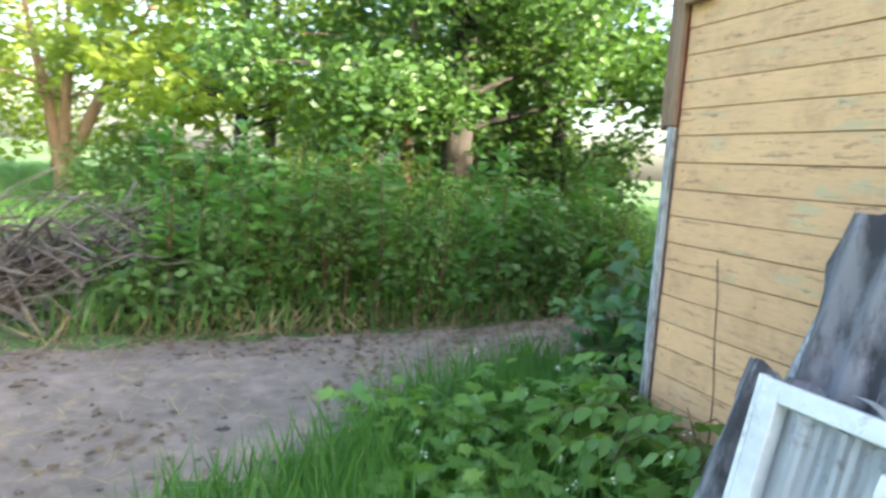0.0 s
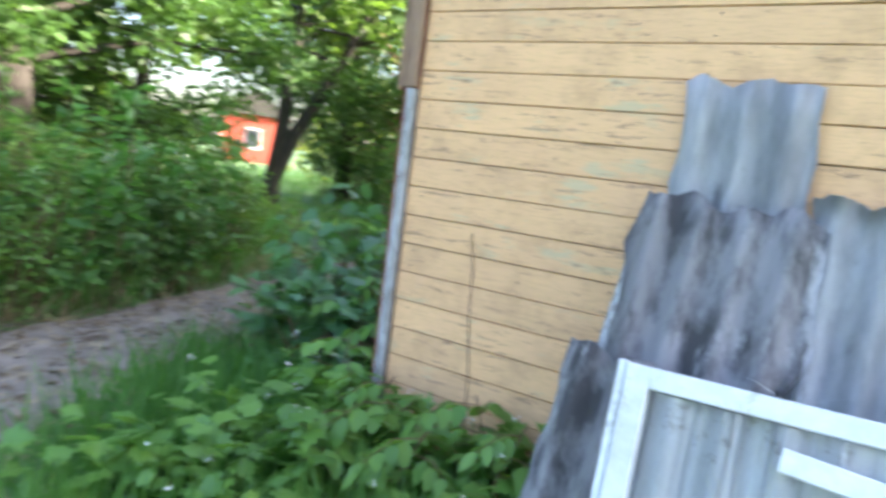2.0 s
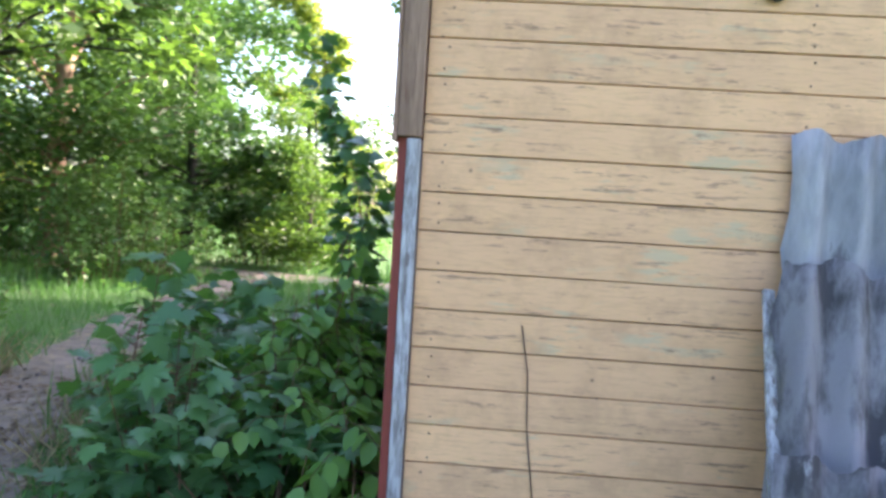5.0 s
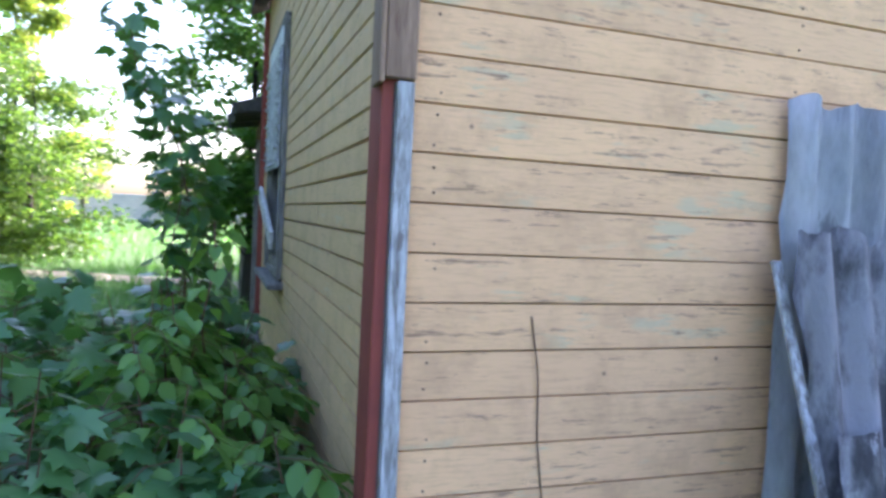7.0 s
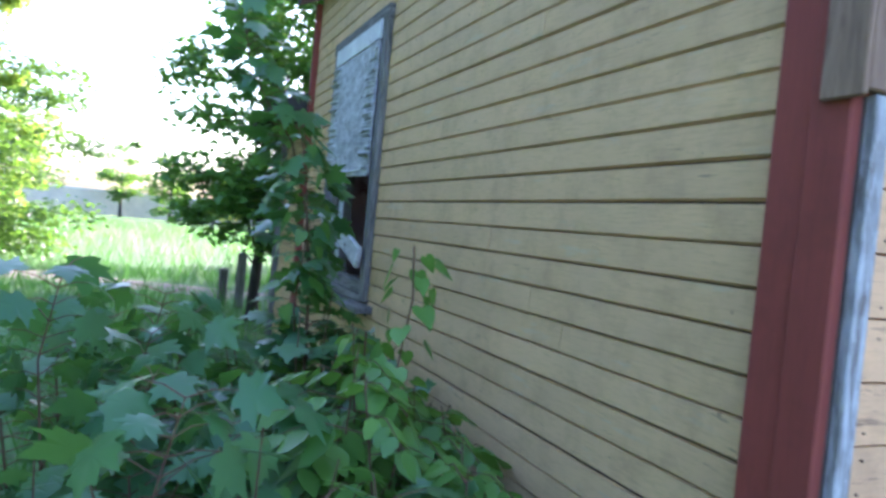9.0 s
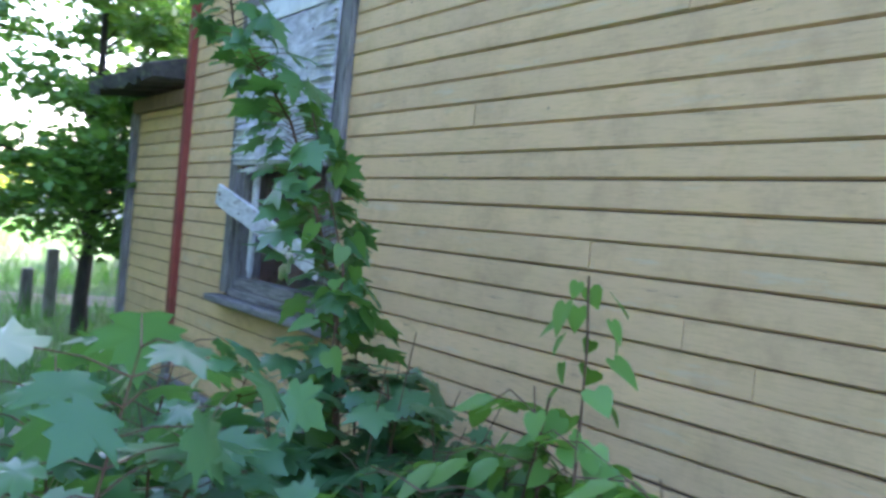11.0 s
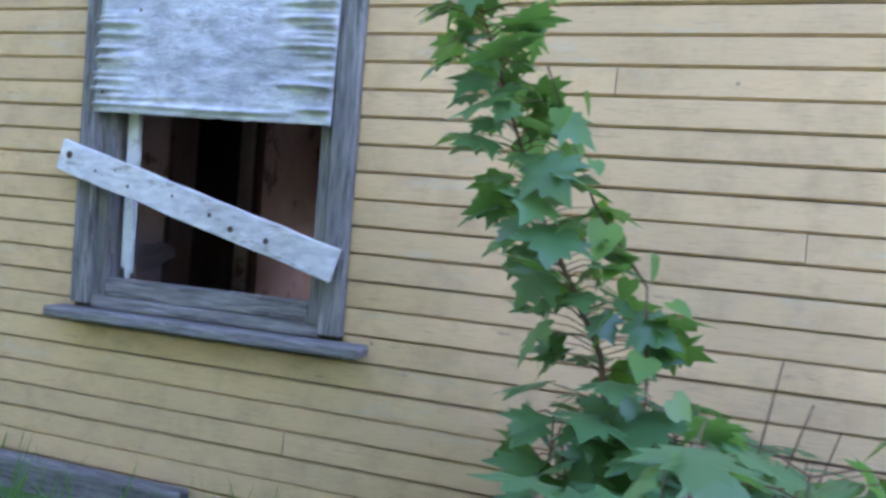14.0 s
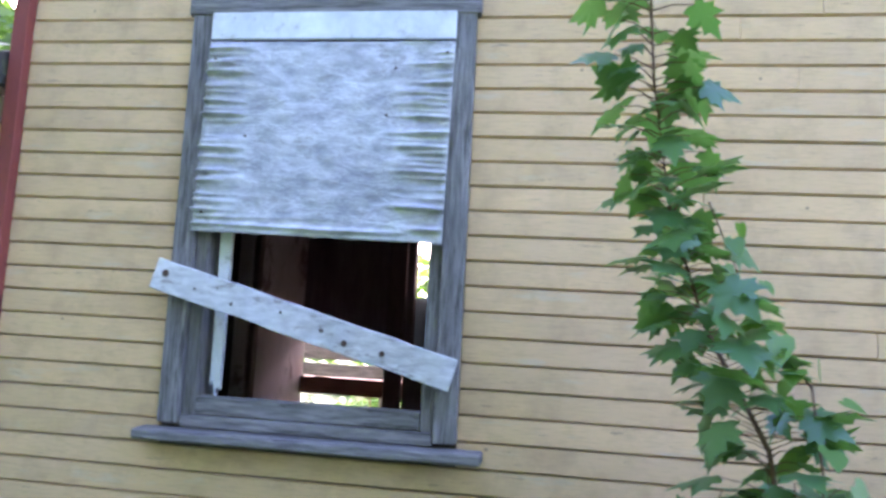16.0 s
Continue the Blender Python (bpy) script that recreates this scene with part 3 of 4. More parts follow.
# ---- inside the room ----
tagged(part("wall_passage", boxes((1.40, 1.46, 5.405, 6.2, -0.05, 2.28), (2.75, 2.81, 5.405, 6.2, -0.05, 2.28), (1.40, 2.81, 6.203, 6.26, -0.05, 2.28), (1.40, 2.81, 5.405, 6.26, 2.283, 2.33), bevel=0), M_DARK_WOOD), "dark boarded passage behind the doorway", "wall", kind="structure")
inner_door = empty("door_1", (1.58, 5.25, 0.1), "dark brown doorway casing with no door leaf", "door frame", kind="structure")
for nm, spans in (("jamb", (-0.14, -0.05, -0.03, 0.015, 0, 2.1)), ("jamb", (-0.045, 0.135, -0.012, 0.015, 0, 2.1)), ("jamb", (0.905, 0.99, -0.03, 0.015, 0, 2.1)), ("head", (-0.14, 0.99, -0.03, 0.015, 2.105, 2.2))):
    part(nm, boxes(spans, bevel=0.006), M_DARK_WOOD, inner_door)
torn = bmesh.new()
rng = np.random.default_rng(23)
for i in range(9):
    for j in range(4):
        f, g = i / 8, j / 3
        torn.verts.new((1.18 + 0.24 * g + rng.normal(0, 0.012), 5.26 - 0.10 * math.sin(f * 3.0) * g - 0.02, 0.86 + 0.16 * f + 0.03 * g + rng.normal(0, 0.01)))
torn.verts.ensure_lookup_table()
for i in range(8):
    for j in range(3):
        torn.faces.new([torn.verts[q] for q in (i * 4 + j, i * 4 + j + 1, i * 4 + j + 5, i * 4 + j + 4)])
bmesh.ops.solidify(torn, geom=torn.faces[:], thickness=0.003)
tagged(part("torn_wallpaper", torn, M_INNER), "torn flap of wallpaper curling off the inner wall", "wallpaper")
tagged(part("inner_post", boxes((EAST - 0.09, EAST - 0.004, 4.23, 4.40, 0.1, 3.05), bevel=0.006), M_DARK_WOOD), "dark bare timber post standing at the back opening", "post", kind="structure")
tagged(part("cross_rail", boxes((EAST + 0.02, EAST + 0.09, 4.215, 5.26, 0.55, 0.72), bevel=0.006), M_RAIL), "reddish brown rail across the back opening", "rail", kind="structure")
tagged(part("blue_board", boxes((EAST + 0.13, EAST + 0.15, 3.98, 4.2, -0.02, 1.55), bevel=0.004), M_BLUE), "pale blue painted board standing outside the opening", "board")
yard_fence = empty("yard_fence", (5.1, 4.7, 0), "weathered grey board fence behind the ruined back wall", "fence")
for y in (-1.3, 0.0, 1.3):
    part("post", boxes((0.02, 0.10, y - 0.05, y + 0.05, -0.08, 1.45), bevel=0.008), M_GREY_WOOD, yard_fence)
for z in (0.56, 0.80, 1.04, 1.28):
    part("board", boxes((-0.012, 0.016, -1.45, 1.45, z, z + 0.2), bevel=0.006), M_GREY_WOOD_H, yard_fence)


# ---- slates and white frame against the end wall ----
def slate(width, height, at, tilt, twist, mat, label, seed, wave=0.15, ragged=0.03):
    """A corrugated cement sheet, foot at `at`, leaning back."""
    rng = np.random.default_rng(seed)
    bm = bmesh.new()
    nx, nz = int(width / wave * 10), 14
    rows = []
    top = [rng.uniform(-ragged, ragged) for _ in range(nx // 4 + 2)]
    for j in range(nz + 1):
        row = []
        for i in range(nx + 1):
            x, z = width * i / nx, height * j / nz
            edge = (rng.uniform(-ragged, ragged) * 0.2 + ragged * 0.9 * noise.noise(Vector((z * 4.5, seed * 3.7, i)))) if i in (0, nx) else 0
            zz = z + (ragged * 1.2 * noise.noise(Vector((x * 9, seed, 0))) + 0.3 * ragged * noise.noise(Vector((x * 40, seed, 3))) if j == nz else 0)
            row.append(bm.verts.new((x + edge, 0.025 * math.cos(2 * math.pi * x / wave), zz)))
        rows.append(row)
    for a, b in zip(rows, rows[1:]):
        for i in range(nx):
            bm.faces.new((a[i], a[i + 1], b[i + 1], b[i]))
    bmesh.ops.solidify(bm, geom=bm.faces[:], thickness=0.008)
    bm.transform(Matrix.Rotation(radians(twist), 4, "Y") @ Matrix.Rotation(radians(-tilt), 4, "X"))
    ob = part("corrugated_sheet", bm, mat)
    for p in ob.data.polygons:
        p.use_smooth = True
    ob.location = at
    return tagged(ob, label, "roofing sheet", "sheets stacked against the wall")


slate(0.47, 1.78, (1.24, -0.085, 0.0), 0.8, 0.5, M_SLATE_PALE, "pale grey corrugated cement sheet standing upright against the wall", 1)
slate(0.62, 1.40, (1.12, -0.48, 0.0), 12.5, 3.5, M_SLATE, "dark lichened corrugated cement sheet, broken edge, leaning", 2, ragged=0.06)
slate(1.12, 1.43, (1.74, -0.36, 0.0), 10.0, 0.5, M_SLATE_PALE, "mottled light corrugated cement sheet leaning beside others", 3, ragged=0.04)
slate(0.75, 0.86, (1.03, -0.68, 0.0), 15, 6.0, M_SLATE, "short dark broken corrugated sheet leaning in front", 4, ragged=0.05)
tagged(part("thin_batten", boxes((-0.02, 0.02, -0.008, 0.008, 0, 1.36), turn=Matrix.Translation((1.13, -0.60, 0.0)) @ Matrix.Rotation(radians(3), 4, "Y") @ Matrix.Rotation(radians(-22), 4, "X")), M_PALE_STRIP), "pale greenish batten leaning behind the sheets", "batten")

wf = empty("white_window_frame", (1.39, -0.80, 0.0), "discarded white painted casement leaning on the sheets", "window frame")
LEAN = Matrix.Rotation(radians(-13), 4, "X") @ Matrix.Rotation(radians(-1.0), 4, "Y")
for nm, spans in (("stile", (0.0, 0.075, -0.03, 0.03, 0, 0.85)), ("stile", (1.25, 1.32, -0.03, 0.03, 0, 0.85)), ("top_rail", (0.075, 1.25, -0.03, 0.03, 0.785, 0.85)), ("bottom_rail", (0.075, 1.25, -0.03, 0.03, 0, 0.08))):
    part(nm, boxes(spans, bevel=0.005, turn=LEAN), M_WHITE_PAINT, wf)
part("loose_batten", boxes((0.40, 1.4, -0.06, -0.035, 0.675, 0.74), bevel=0.004, turn=LEAN @ Matrix.Translation((0, 0, 0.02)) @ Matrix.Rotation(radians(4.5), 4, "Y")), M_WHITE_PAINT, wf, "loose white batten")
part("loose_slat", boxes((0.66, 0.77, -0.058, -0.036, 0.16, 0.60), bevel=0.004, turn=LEAN @ Matrix.Rotation(radians(-4), 4, "Y")), M_WHITE_PAINT, wf, "loose white slat")
part("edge_strip", boxes((-0.03, -0.004, -0.02, 0.02, 0.0, 0.855), bevel=0.004, turn=LEAN), M_WHITE_PAINT, wf)
curl = bmesh.new()
for i in range(13):
    f = i / 12
    for y in (-0.03, 0.03):
        curl.verts.new((0.30 + 0.3 * f, y, 0.856 + 0.012 * math.sin(f * 9) + 0.03 * (2 * f - 1) ** 2))
curl.verts.ensure_lookup_table()
for i in range(12):
    curl.faces.new([curl.verts[2 * i + j] for j in (0, 1, 3, 2)])
bmesh.ops.solidify(curl, geom=curl.faces[:], thickness=0.004)
curl.transform(LEAN)
part("curled_strip", curl, M_WHITE_PAINT, wf, "curled flake of white board")
cb = bmesh.new()
rows = []
for j in range(2):
    rows.append([cb.verts.new((0.078 + 1.168 * i / 80, 0.005 + 0.018 * math.cos(i * 0.62), 0.085 + 0.695 * j)) for i in range(81)])
for i in range(80):
    cb.faces.new((rows[0][i], rows[0][i + 1], rows[1][i + 1], rows[1][i]))
bmesh.ops.solidify(cb, geom=cb.faces[:], thickness=0.006)
cb.transform(LEAN)
part("ribbed_panel", cb, M_DIRTY_WHITE, wf, "ribbed dirty white panel")

# ---- corner trim ----
corner = empty("corner_board", (0, 0, 0), "peeling oxide red and grey corner boards", "trim", kind="structure")
part("red_board", boxes((-0.064, -0.002, 0.092, 0.19, 0.0, 3.3), bevel=0.003), M_RED, corner, "dull oxide red board")
part("red_cover", boxes((-0.075, -0.002, -0.008, 0.09, 0.0, 3.3), bevel=0.004), M_RED, corner)
part("grey_strip", boxes((-0.040, 0.008, -0.036, -0.010, 0.1, 1.70), bevel=0.003), M_PALE_STRIP, corner, "flaking whitish strip")
part("strip_back", boxes((-0.046, 0.013, -0.0085, 0.018, 0.1, 1.70), bevel=0.002), M_DARK_WOOD, corner)
part("brown_strip", boxes((-0.075, 0.010, -0.040, -0.0095, 1.705, 3.3), bevel=0.004), M_BROWN_WOOD, corner, "bare brown wood strip")
part("brown_side", boxes((-0.092, -0.077, -0.042, 0.058, 1.69, 3.3), bevel=0.004), M_BROWN_WOOD, corner, "splintered bare wood")
part("end_block", boxes((0.034, 0.18, -0.07, -0.02, 2.30, 2.42), bevel=0.004), M_BROWN_WOOD, corner, "dark wooden block")
tagged(part("hanging_scrap", boxes((1.07, 1.26, -0.04, -0.006, 2.25, 2.44), bevel=0.015, turn=Matrix.Translation((1.165, 0, 2.345)) @ Matrix.Rotation(radians(38), 4, "Y") @ Matrix.Translation((-1.165, 0, -2.345))), M_TAR), "torn dark roofing felt hanging on the wall", "scrap")
far_corner = empty("corner_board_far", (0, NORTH_END, 0), "narrow oxide red board at the annex corner", "trim", kind="structure")
part("red_board", boxes((-0.045, 0.03, 0.0, 0.075, 0.28, 3.3), bevel=0.003), M_RED, far_corner)
part("base_post", boxes((-0.04, 0.03, 0.004, 0.07, -0.05, 0.275), bevel=0.006), M_GREY_WOOD, far_corner)
tagged(part("annex_edge_board", boxes((-0.02, 0.06, EXT_END - 0.07, EXT_END + 0.02, 0.0, 2.16), bevel=0.003), M_GREY_WOOD), "grey weathered board edging the annex", "trim", kind="structure")
tagged(part("base_board", boxes((-0.09, -0.02, 3.9, NORTH_END - 0.02, -0.03, 0.12), bevel=0.01, turn=None), M_GREY_WOOD_H), "rotten grey skirting plank along the foot of the wall", "trim", kind="structure")

# thin wire hanging on the end wall
cv, cf = tube([(0.49, -0.004, 0.0), (0.475, -0.006, 0.45), (0.44, -0.004, 0.7), (0.43, -0.006, 0.9), (0.40, -0.004, 1.07)], [0.0025] * 5, 5)
tagged(part("wire", raw_mesh("wire", cv, cf), M_METAL), "thin dark stem dried against the wall", "wire")


# ---- plants close to the house ----
LEAF_MESHES = []
for s in range(4):
    rs = np.random.default_rng(40 + s)
    V = MAPLE.copy()
    V[:, 2] += rs.normal(0, 0.02, len(V)) - 0.10 * rs.uniform(0, 1) * V[:, 1] ** 2 + 0.06 * rs.uniform(-1, 1) * V[:, 0]
    V[:, 0] *= rs.uniform(0.9, 1.15)
    me = raw_mesh("leaf", V, MAPLE_F)
    me.materials.append(M_MAPLE)
    LEAF_MESHES.append(me)


def maple(at, line, nodes, leaf, seed, label, taper=0.011, drop=0.15, name="maple_sapling", big=0.35):
    """A young maple: a bent stem through the points of line (from its foot), leaves in opposite pairs on stalks."""
    rng = np.random.default_rng(seed)
    root = empty(name, at, label, "sapling")
    pts = [Vector(p) for p in line]
    tubes = [tube(pts, [taper * (1 - 0.75 * i / (len(pts) - 1)) for i in range(len(pts))], 6)]
    put = []
    for i in range(nodes):
        f = drop + (1 - drop) * i / (nodes - 1)
        k = min(int(f * (len(pts) - 1)), len(pts) - 2)
        base = pts[k].lerp(pts[k + 1], f * (len(pts) - 1) - k)
        a0 = rng.uniform(0, 6.28)
        for side in (0, math.pi):
            a = a0 + side + rng.normal(0, 0.25)
            ln = leaf * rng.uniform(0.6, 1.35) * (1.25 - big * f)
            tip = base + Vector((math.cos(a), math.sin(a), 0.25)) * ln * 0.95
            tubes.append(tube([base, base.lerp(tip, 0.5) + Vector((0, 0, 0.01)), tip], [0.0025, 0.002, 0.0015], 4))
            put.append((tip, a, ln))
    V, F = join(tubes)
    part("stem", raw_mesh("stem", V, F), M_STEM, root)
    for tip, a, ln in put:
        ob = new("leaf", LEAF_MESHES[rng.integers(4)])
        ob.parent = root
        ob.matrix_basis = Matrix.Translation(tip) @ Euler((radians(rng.normal(-28, 22)), radians(rng.normal(0, 22)), a - math.pi / 2)).to_matrix().to_4x4() @ Matrix.Scale(ln, 4)
    return root


# the leaning sapling by the window
maple((-0.62, 2.12, 0.0), [(0, 0, -0.03), (0.0, 0.05, 0.5), (0.0, 0.13, 1.0), (0.0, 0.32, 1.36), (-0.08, 0.45, 1.72), (-0.3, 0.54, 2.05), (-0.42, 0.6, 2.75)], 104, 0.112, 11, "slender maple sapling leaning beside the boarded window", drop=0.22)
maple((-0.55, 1.95, 0.0), [(0, 0, -0.03), (0.05, 0.03, 0.4), (0.02, 0.1, 0.85)], 14, 0.17, 12, "low leafy maple shoot at the wall's foot", drop=0.1)
maple((-0.42, 2.35, 0.0), [(0, 0, -0.03), (-0.03, 0.03, 0.35), (-0.1, 0.02, 0.8)], 14, 0.17, 13, "low leafy maple shoot at the wall's foot", drop=0.1)
maple((-0.75, 1.75, 0.0), [(0, 0, -0.03), (-0.03, -0.03, 0.3), (-0.06, 0.02, 0.65)], 12, 0.17, 14, "low leafy maple shoot at the wall's foot", drop=0.1)
# shoots in front of the walker
for i, (x, y, h) in enumerate(((-1.30, 0.62, 1.02), (-1.62, 1.45, 1.08), (-1.05, 0.45, 0.8), (-1.15, 0.95, 0.85), (-1.35, 1.20, 0.92), (-1.62, 2.0, 0.92), (-1.5, 2.3, 0.82), (-1.3, 2.1, 0.95), (-1.2, 1.9, 0.9), (-1.35, 1.75, 0.85), (-1.0, 1.4, 0.75), (-0.85, 0.62, 0.75), (-1.75, 1.75, 0.75))):
    h *= 0.92 if y < 1.3 else 1.03
    maple((x, y, 0.0), [(0, 0, -0.03), (0.03, 0.02, h * 0.4), (0.0, -0.03, h * 0.75), (0.05, -0.05, h)], 13, 0.112, 60 + i, "broad-leaved young maple shoot in the undergrowth", 0.007, 0.25, big=0.1)
# tall sapling past the corner and dark leafy shrub before it


def clump(at, size, shoots, leaves, leaf, seed, label, mat=None, name="shrub"):
    """A shrub whose leaves sit in level layers, as young maples and elms carry them."""
    rng = np.random.default_rng(seed)
    root = empty(name, at, label, "shrub")
    tubes, P = [], []
    for i in range(shoots):
        a, r = rng.uniform(0, 6.28), math.sqrt(rng.uniform(0, 1))
        b = Vector((math.cos(a) * r * size[0] * 0.5, math.sin(a) * r * size[1] * 0.5, -0.03))
        t = Vector((b.x * 2.0 + rng.normal(0, 0.06), b.y * 2.0 + rng.normal(0, 0.06), size[2] * rng.uniform(0.55, 1.05) * (1.1 - 0.5 * r)))
        tubes.append(tube([b, b.lerp(t, 0.5) + Vector((0, 0, 0.06)), t], [0.006, 0.004, 0.002], 4))
        for k in range(leaves // shoots // 9):
            c = b.lerp(t, 0.2 + 0.8 * rng.uniform(0, 1))
            P.append(np.asarray(c) + rng.normal(0, 1, (9, 3)) * np.array((0.09, 0.09, 0.015)))
    V, F = join(tubes)
    part("stalk", raw_mesh("stalk", V, F), M_STEM, root)
    part("leaves", scatter("leaves", np.concatenate(P), leaf, rng, MAPLE, MAPLE_F, flat=0.75), mat or M_MAPLE, root)
    return root


clump((-1.1, 0.55, 0), (0.55, 0.5, 0.98), 16, 420, 0.10, 31, "dark layered maple shrub beside the path")
clump((-0.62, 2.06, 0), (0.55, 0.52, 1.12), 30, 1000, 0.125, 34, "dense maple shoots round the sapling's foot")
clump((-0.95, 2.75, 0), (0.35, 0.4, 0.7), 9, 200, 0.11, 35, "low layered maple shrub by the wall")
clump((-0.55, 0.25, 0), (0.35, 0.35, 0.75), 9, 220, 0.10, 32, "leafy maple shrub at the house corner")
clump((-1.5, 1.05, 0), (0.4, 0.5, 0.75), 10, 240, 0.11, 33, "layered maple shrub in the undergrowth")


def ash(at, height, fronds, seed, label, spread=0.3):
    """A shoot with feathered leaves of paired leaflets."""
    rng = np.random.default_rng(seed)
    root = empty("feather_leaved_shoot", at, label, "shoot")
    stem = [Vector((0, 0, -0.03)), Vector((rng.normal(0, 0.03), rng.normal(0, 0.03), height * 0.5)), Vector((rng.normal(0, 0.06), rng.normal(0, 0.06), height))]
    tubes = [tube(stem, [0.007, 0.005, 0.002], 5)]
    V, F = [], []
    for i in range(fronds):
        f = 0.25 + 0.75 * i / fronds
        base = stem[0].lerp(stem[1], f * 2) if f < 0.5 else stem[1].lerp(stem[2], f * 2 - 1)
        a, ln = i * 2.4 + rng.normal(0, 0.2), spread * rng.uniform(0.7, 1.2)
        d = Vector((math.cos(a), math.sin(a), 0.15))
        side = Vector((-math.sin(a), math.cos(a), 0))
        tubes.append(tube([base, base + d * ln * 0.5, base + d * ln - Vector((0, 0, 0.35 * ln))], [0.0025, 0.002, 0.001], 4))
        for k in range(4):
            g = 0.3 + 0.23 * k
            c = base + d * ln * g - Vector((0, 0, 0.35 * ln * g * g))
            for sgn in ((-1, 1) if k < 3 else (0,)):
                out = (side * sgn + d * 0.7 + Vector((0, 0, -0.55 - rng.uniform(0, 0.5)))).normalized() * ln * rng.uniform(0.34, 0.5)
                nn = out.cross(Vector((rng.normal(0, 0.3), rng.normal(0, 0.3), 1))).normalized() * ln * 0.125
                lift = Vector((0, 0, 0.03 * ln))
                o = len(V)
                V += [c, c + out * 0.2 + nn * 0.7 + lift, c + out * 0.45 + nn + lift, c + out * 0.75 + nn * 0.6, c + out, c + out * 0.75 - nn * 0.6, c + out * 0.45 - nn + lift, c + out * 0.2 - nn * 0.7 + lift]
                F += [(o, o + q, o + q + 1) for q in range(1, 7)]
    part("foliage", raw_mesh("foliage", V, F), M_ASH, root)
    V, F = join(tubes)
    part("shoot_stalk", raw_mesh("shoot_stalk", V, F), M_STEM, root)
    return root


for i, (x, y, h) in enumerate(((-0.40, 1.35, 0.9), (-0.55, 1.7, 0.95), (-0.35, 1.7, 0.7), (-0.7, 1.1, 1.15), (-0.5, 1.15, 1.05), (-0.33, 1.2, 0.75), (-0.58, 1.0, 0.95), (-0.45, 0.8, 0.72), (-0.62, 1.25, 1.2), (-0.35, 0.6, 0.6), (-0.75, 0.85, 1.1), (-0.3, 1.0, 0.6), (-0.5, 1.5, 0.8), (-0.62, 0.55, 0.75), (-0.25, 0.35, 0.65), (0.15, -0.3, 0.42), (0.45, -0.35, 0.40), (0.75, -0.3, 0.48), (0.95, -0.45, 0.45), (-0.15, -0.15, 0.5), (0.6, -0.6, 0.36), (0.25, -0.6, 0.36))):
    ash((x, y, 0), h * (0.84 if h > 0.85 else 1.0), 12 if h > 0.6 else 8, 80 + i, "fresh green feather-leaved shoot along the wall", 0.27)

HEART = np.array([(0, 0.12, 0.0), (0.16, 0.0, 0.03), (0.34, 0.08, 0.04), (0.38, 0.32, 0.02), (0.24, 0.64, -0.02), (0, 1.0, -0.12), (-0.24, 0.64, -0.02), (-0.38, 0.32, 0.02), (-0.34, 0.08, 0.04), (-0.16, 0.0, 0.03)])
HEART_F = np.array([(0, q, q + 1) for q in range(1, 9)])


def vine(at, line, leaves, leaf, seed, label):
    """A twining stem with drooping heart-shaped leaves."""
    rng = np.random.default_rng(seed)
    root = empty("vine", at, label, "vine")
    pts = [Vector(p) for p in line]
    V, F = tube(pts, [0.004] * len(pts), 5)
    part("stem", raw_mesh("stem", V, F), M_STEM, root)
    for i in range(leaves):
        g = (0.15 + 0.85 * i / leaves) * (len(pts) - 1)
        k = min(int(g), len(pts) - 2)
        at_leaf = pts[k].lerp(pts[k + 1], g - k)
        a = i * 2.4 + rng.normal(0, 0.4)
        ln = leaf * rng.uniform(0.65, 1.25) * (1.1 - 0.5 * g / len(pts))
        ob = new("leaf", HEART_MESH)
        ob.parent = root
        ob.matrix_basis = Matrix.Translation(at_leaf + Vector((math.cos(a), math.sin(a), 0.1)) * leaf * 0.6) @ Euler((radians(rng.normal(-50, 18)), radians(rng.normal(0, 20)), a - math.pi / 2)).to_matrix().to_4x4() @ Matrix.Scale(ln, 4)


HEART_MESH = raw_mesh("leaf", HEART, HEART_F)
HEART_MESH.materials.append(M_ASH)
vine((-0.5, 1.27, 0), [(0, 0, -0.03), (0.04, 0.03, 0.4), (-0.02, -0.02, 0.85), (0.03, 0.02, 1.1), (0.02, 0.03, 1.28)], 34, 0.115, 21, "pale green vine climbing a thin stalk by the wall")
vine((-0.58, 1.36, 0), [(0, 0, -0.03), (0.03, 0.05, 0.35), (-0.03, -0.02, 0.7), (-0.06, -0.1, 0.98)], 26, 0.12, 22, "pale green vine climbing a thin stalk by the wall")
vine((-0.68, 2.1, 0), [(0, 0, -0.03), (0.02, 0.02, 0.5), (-0.03, 0.03, 0.95), (0.0, 0.05, 1.2), (0.03, 0.2, 1.4), (0.0, 0.35, 1.75)], 24, 0.125, 25, "fresh green vine twining up the maple sapling")

# broad weeds with small white flowers before the end wall
rng = np.random.default_rng(91)
P, FL = [], []
for i in range(130):
    x, y = rng.uniform(-0.5, 1.25), rng.uniform(-1.5, -0.12)
    if x > 0.95 and y < -0.5 and x - 0.95 > (y + 1.5) * 0.4:
        continue
    h = rng.uniform(0.12, 0.42) * (0.75 if y < -0.9 else 1)
    k = rng.integers(6, 13)
    P.append(np.stack([x + rng.normal(0, 0.07, k), y + rng.normal(0, 0.07, k), rng.uniform(0.35, 1.0, k) * h], 1))
    if rng.uniform() < 0.3:
        FL.append((x, y, h + 0.05))
weeds = empty("weeds", (0, 0, 0), "broad-leaved weeds with tiny white flowers by the wall", "weeds", kind="stuff")
part("leaves", scatter("leaves", np.concatenate(P), 0.10, rng, MAPLE * np.array((0.9, 1, 1)), MAPLE_F, flat=0.7), M_ASH, weeds)
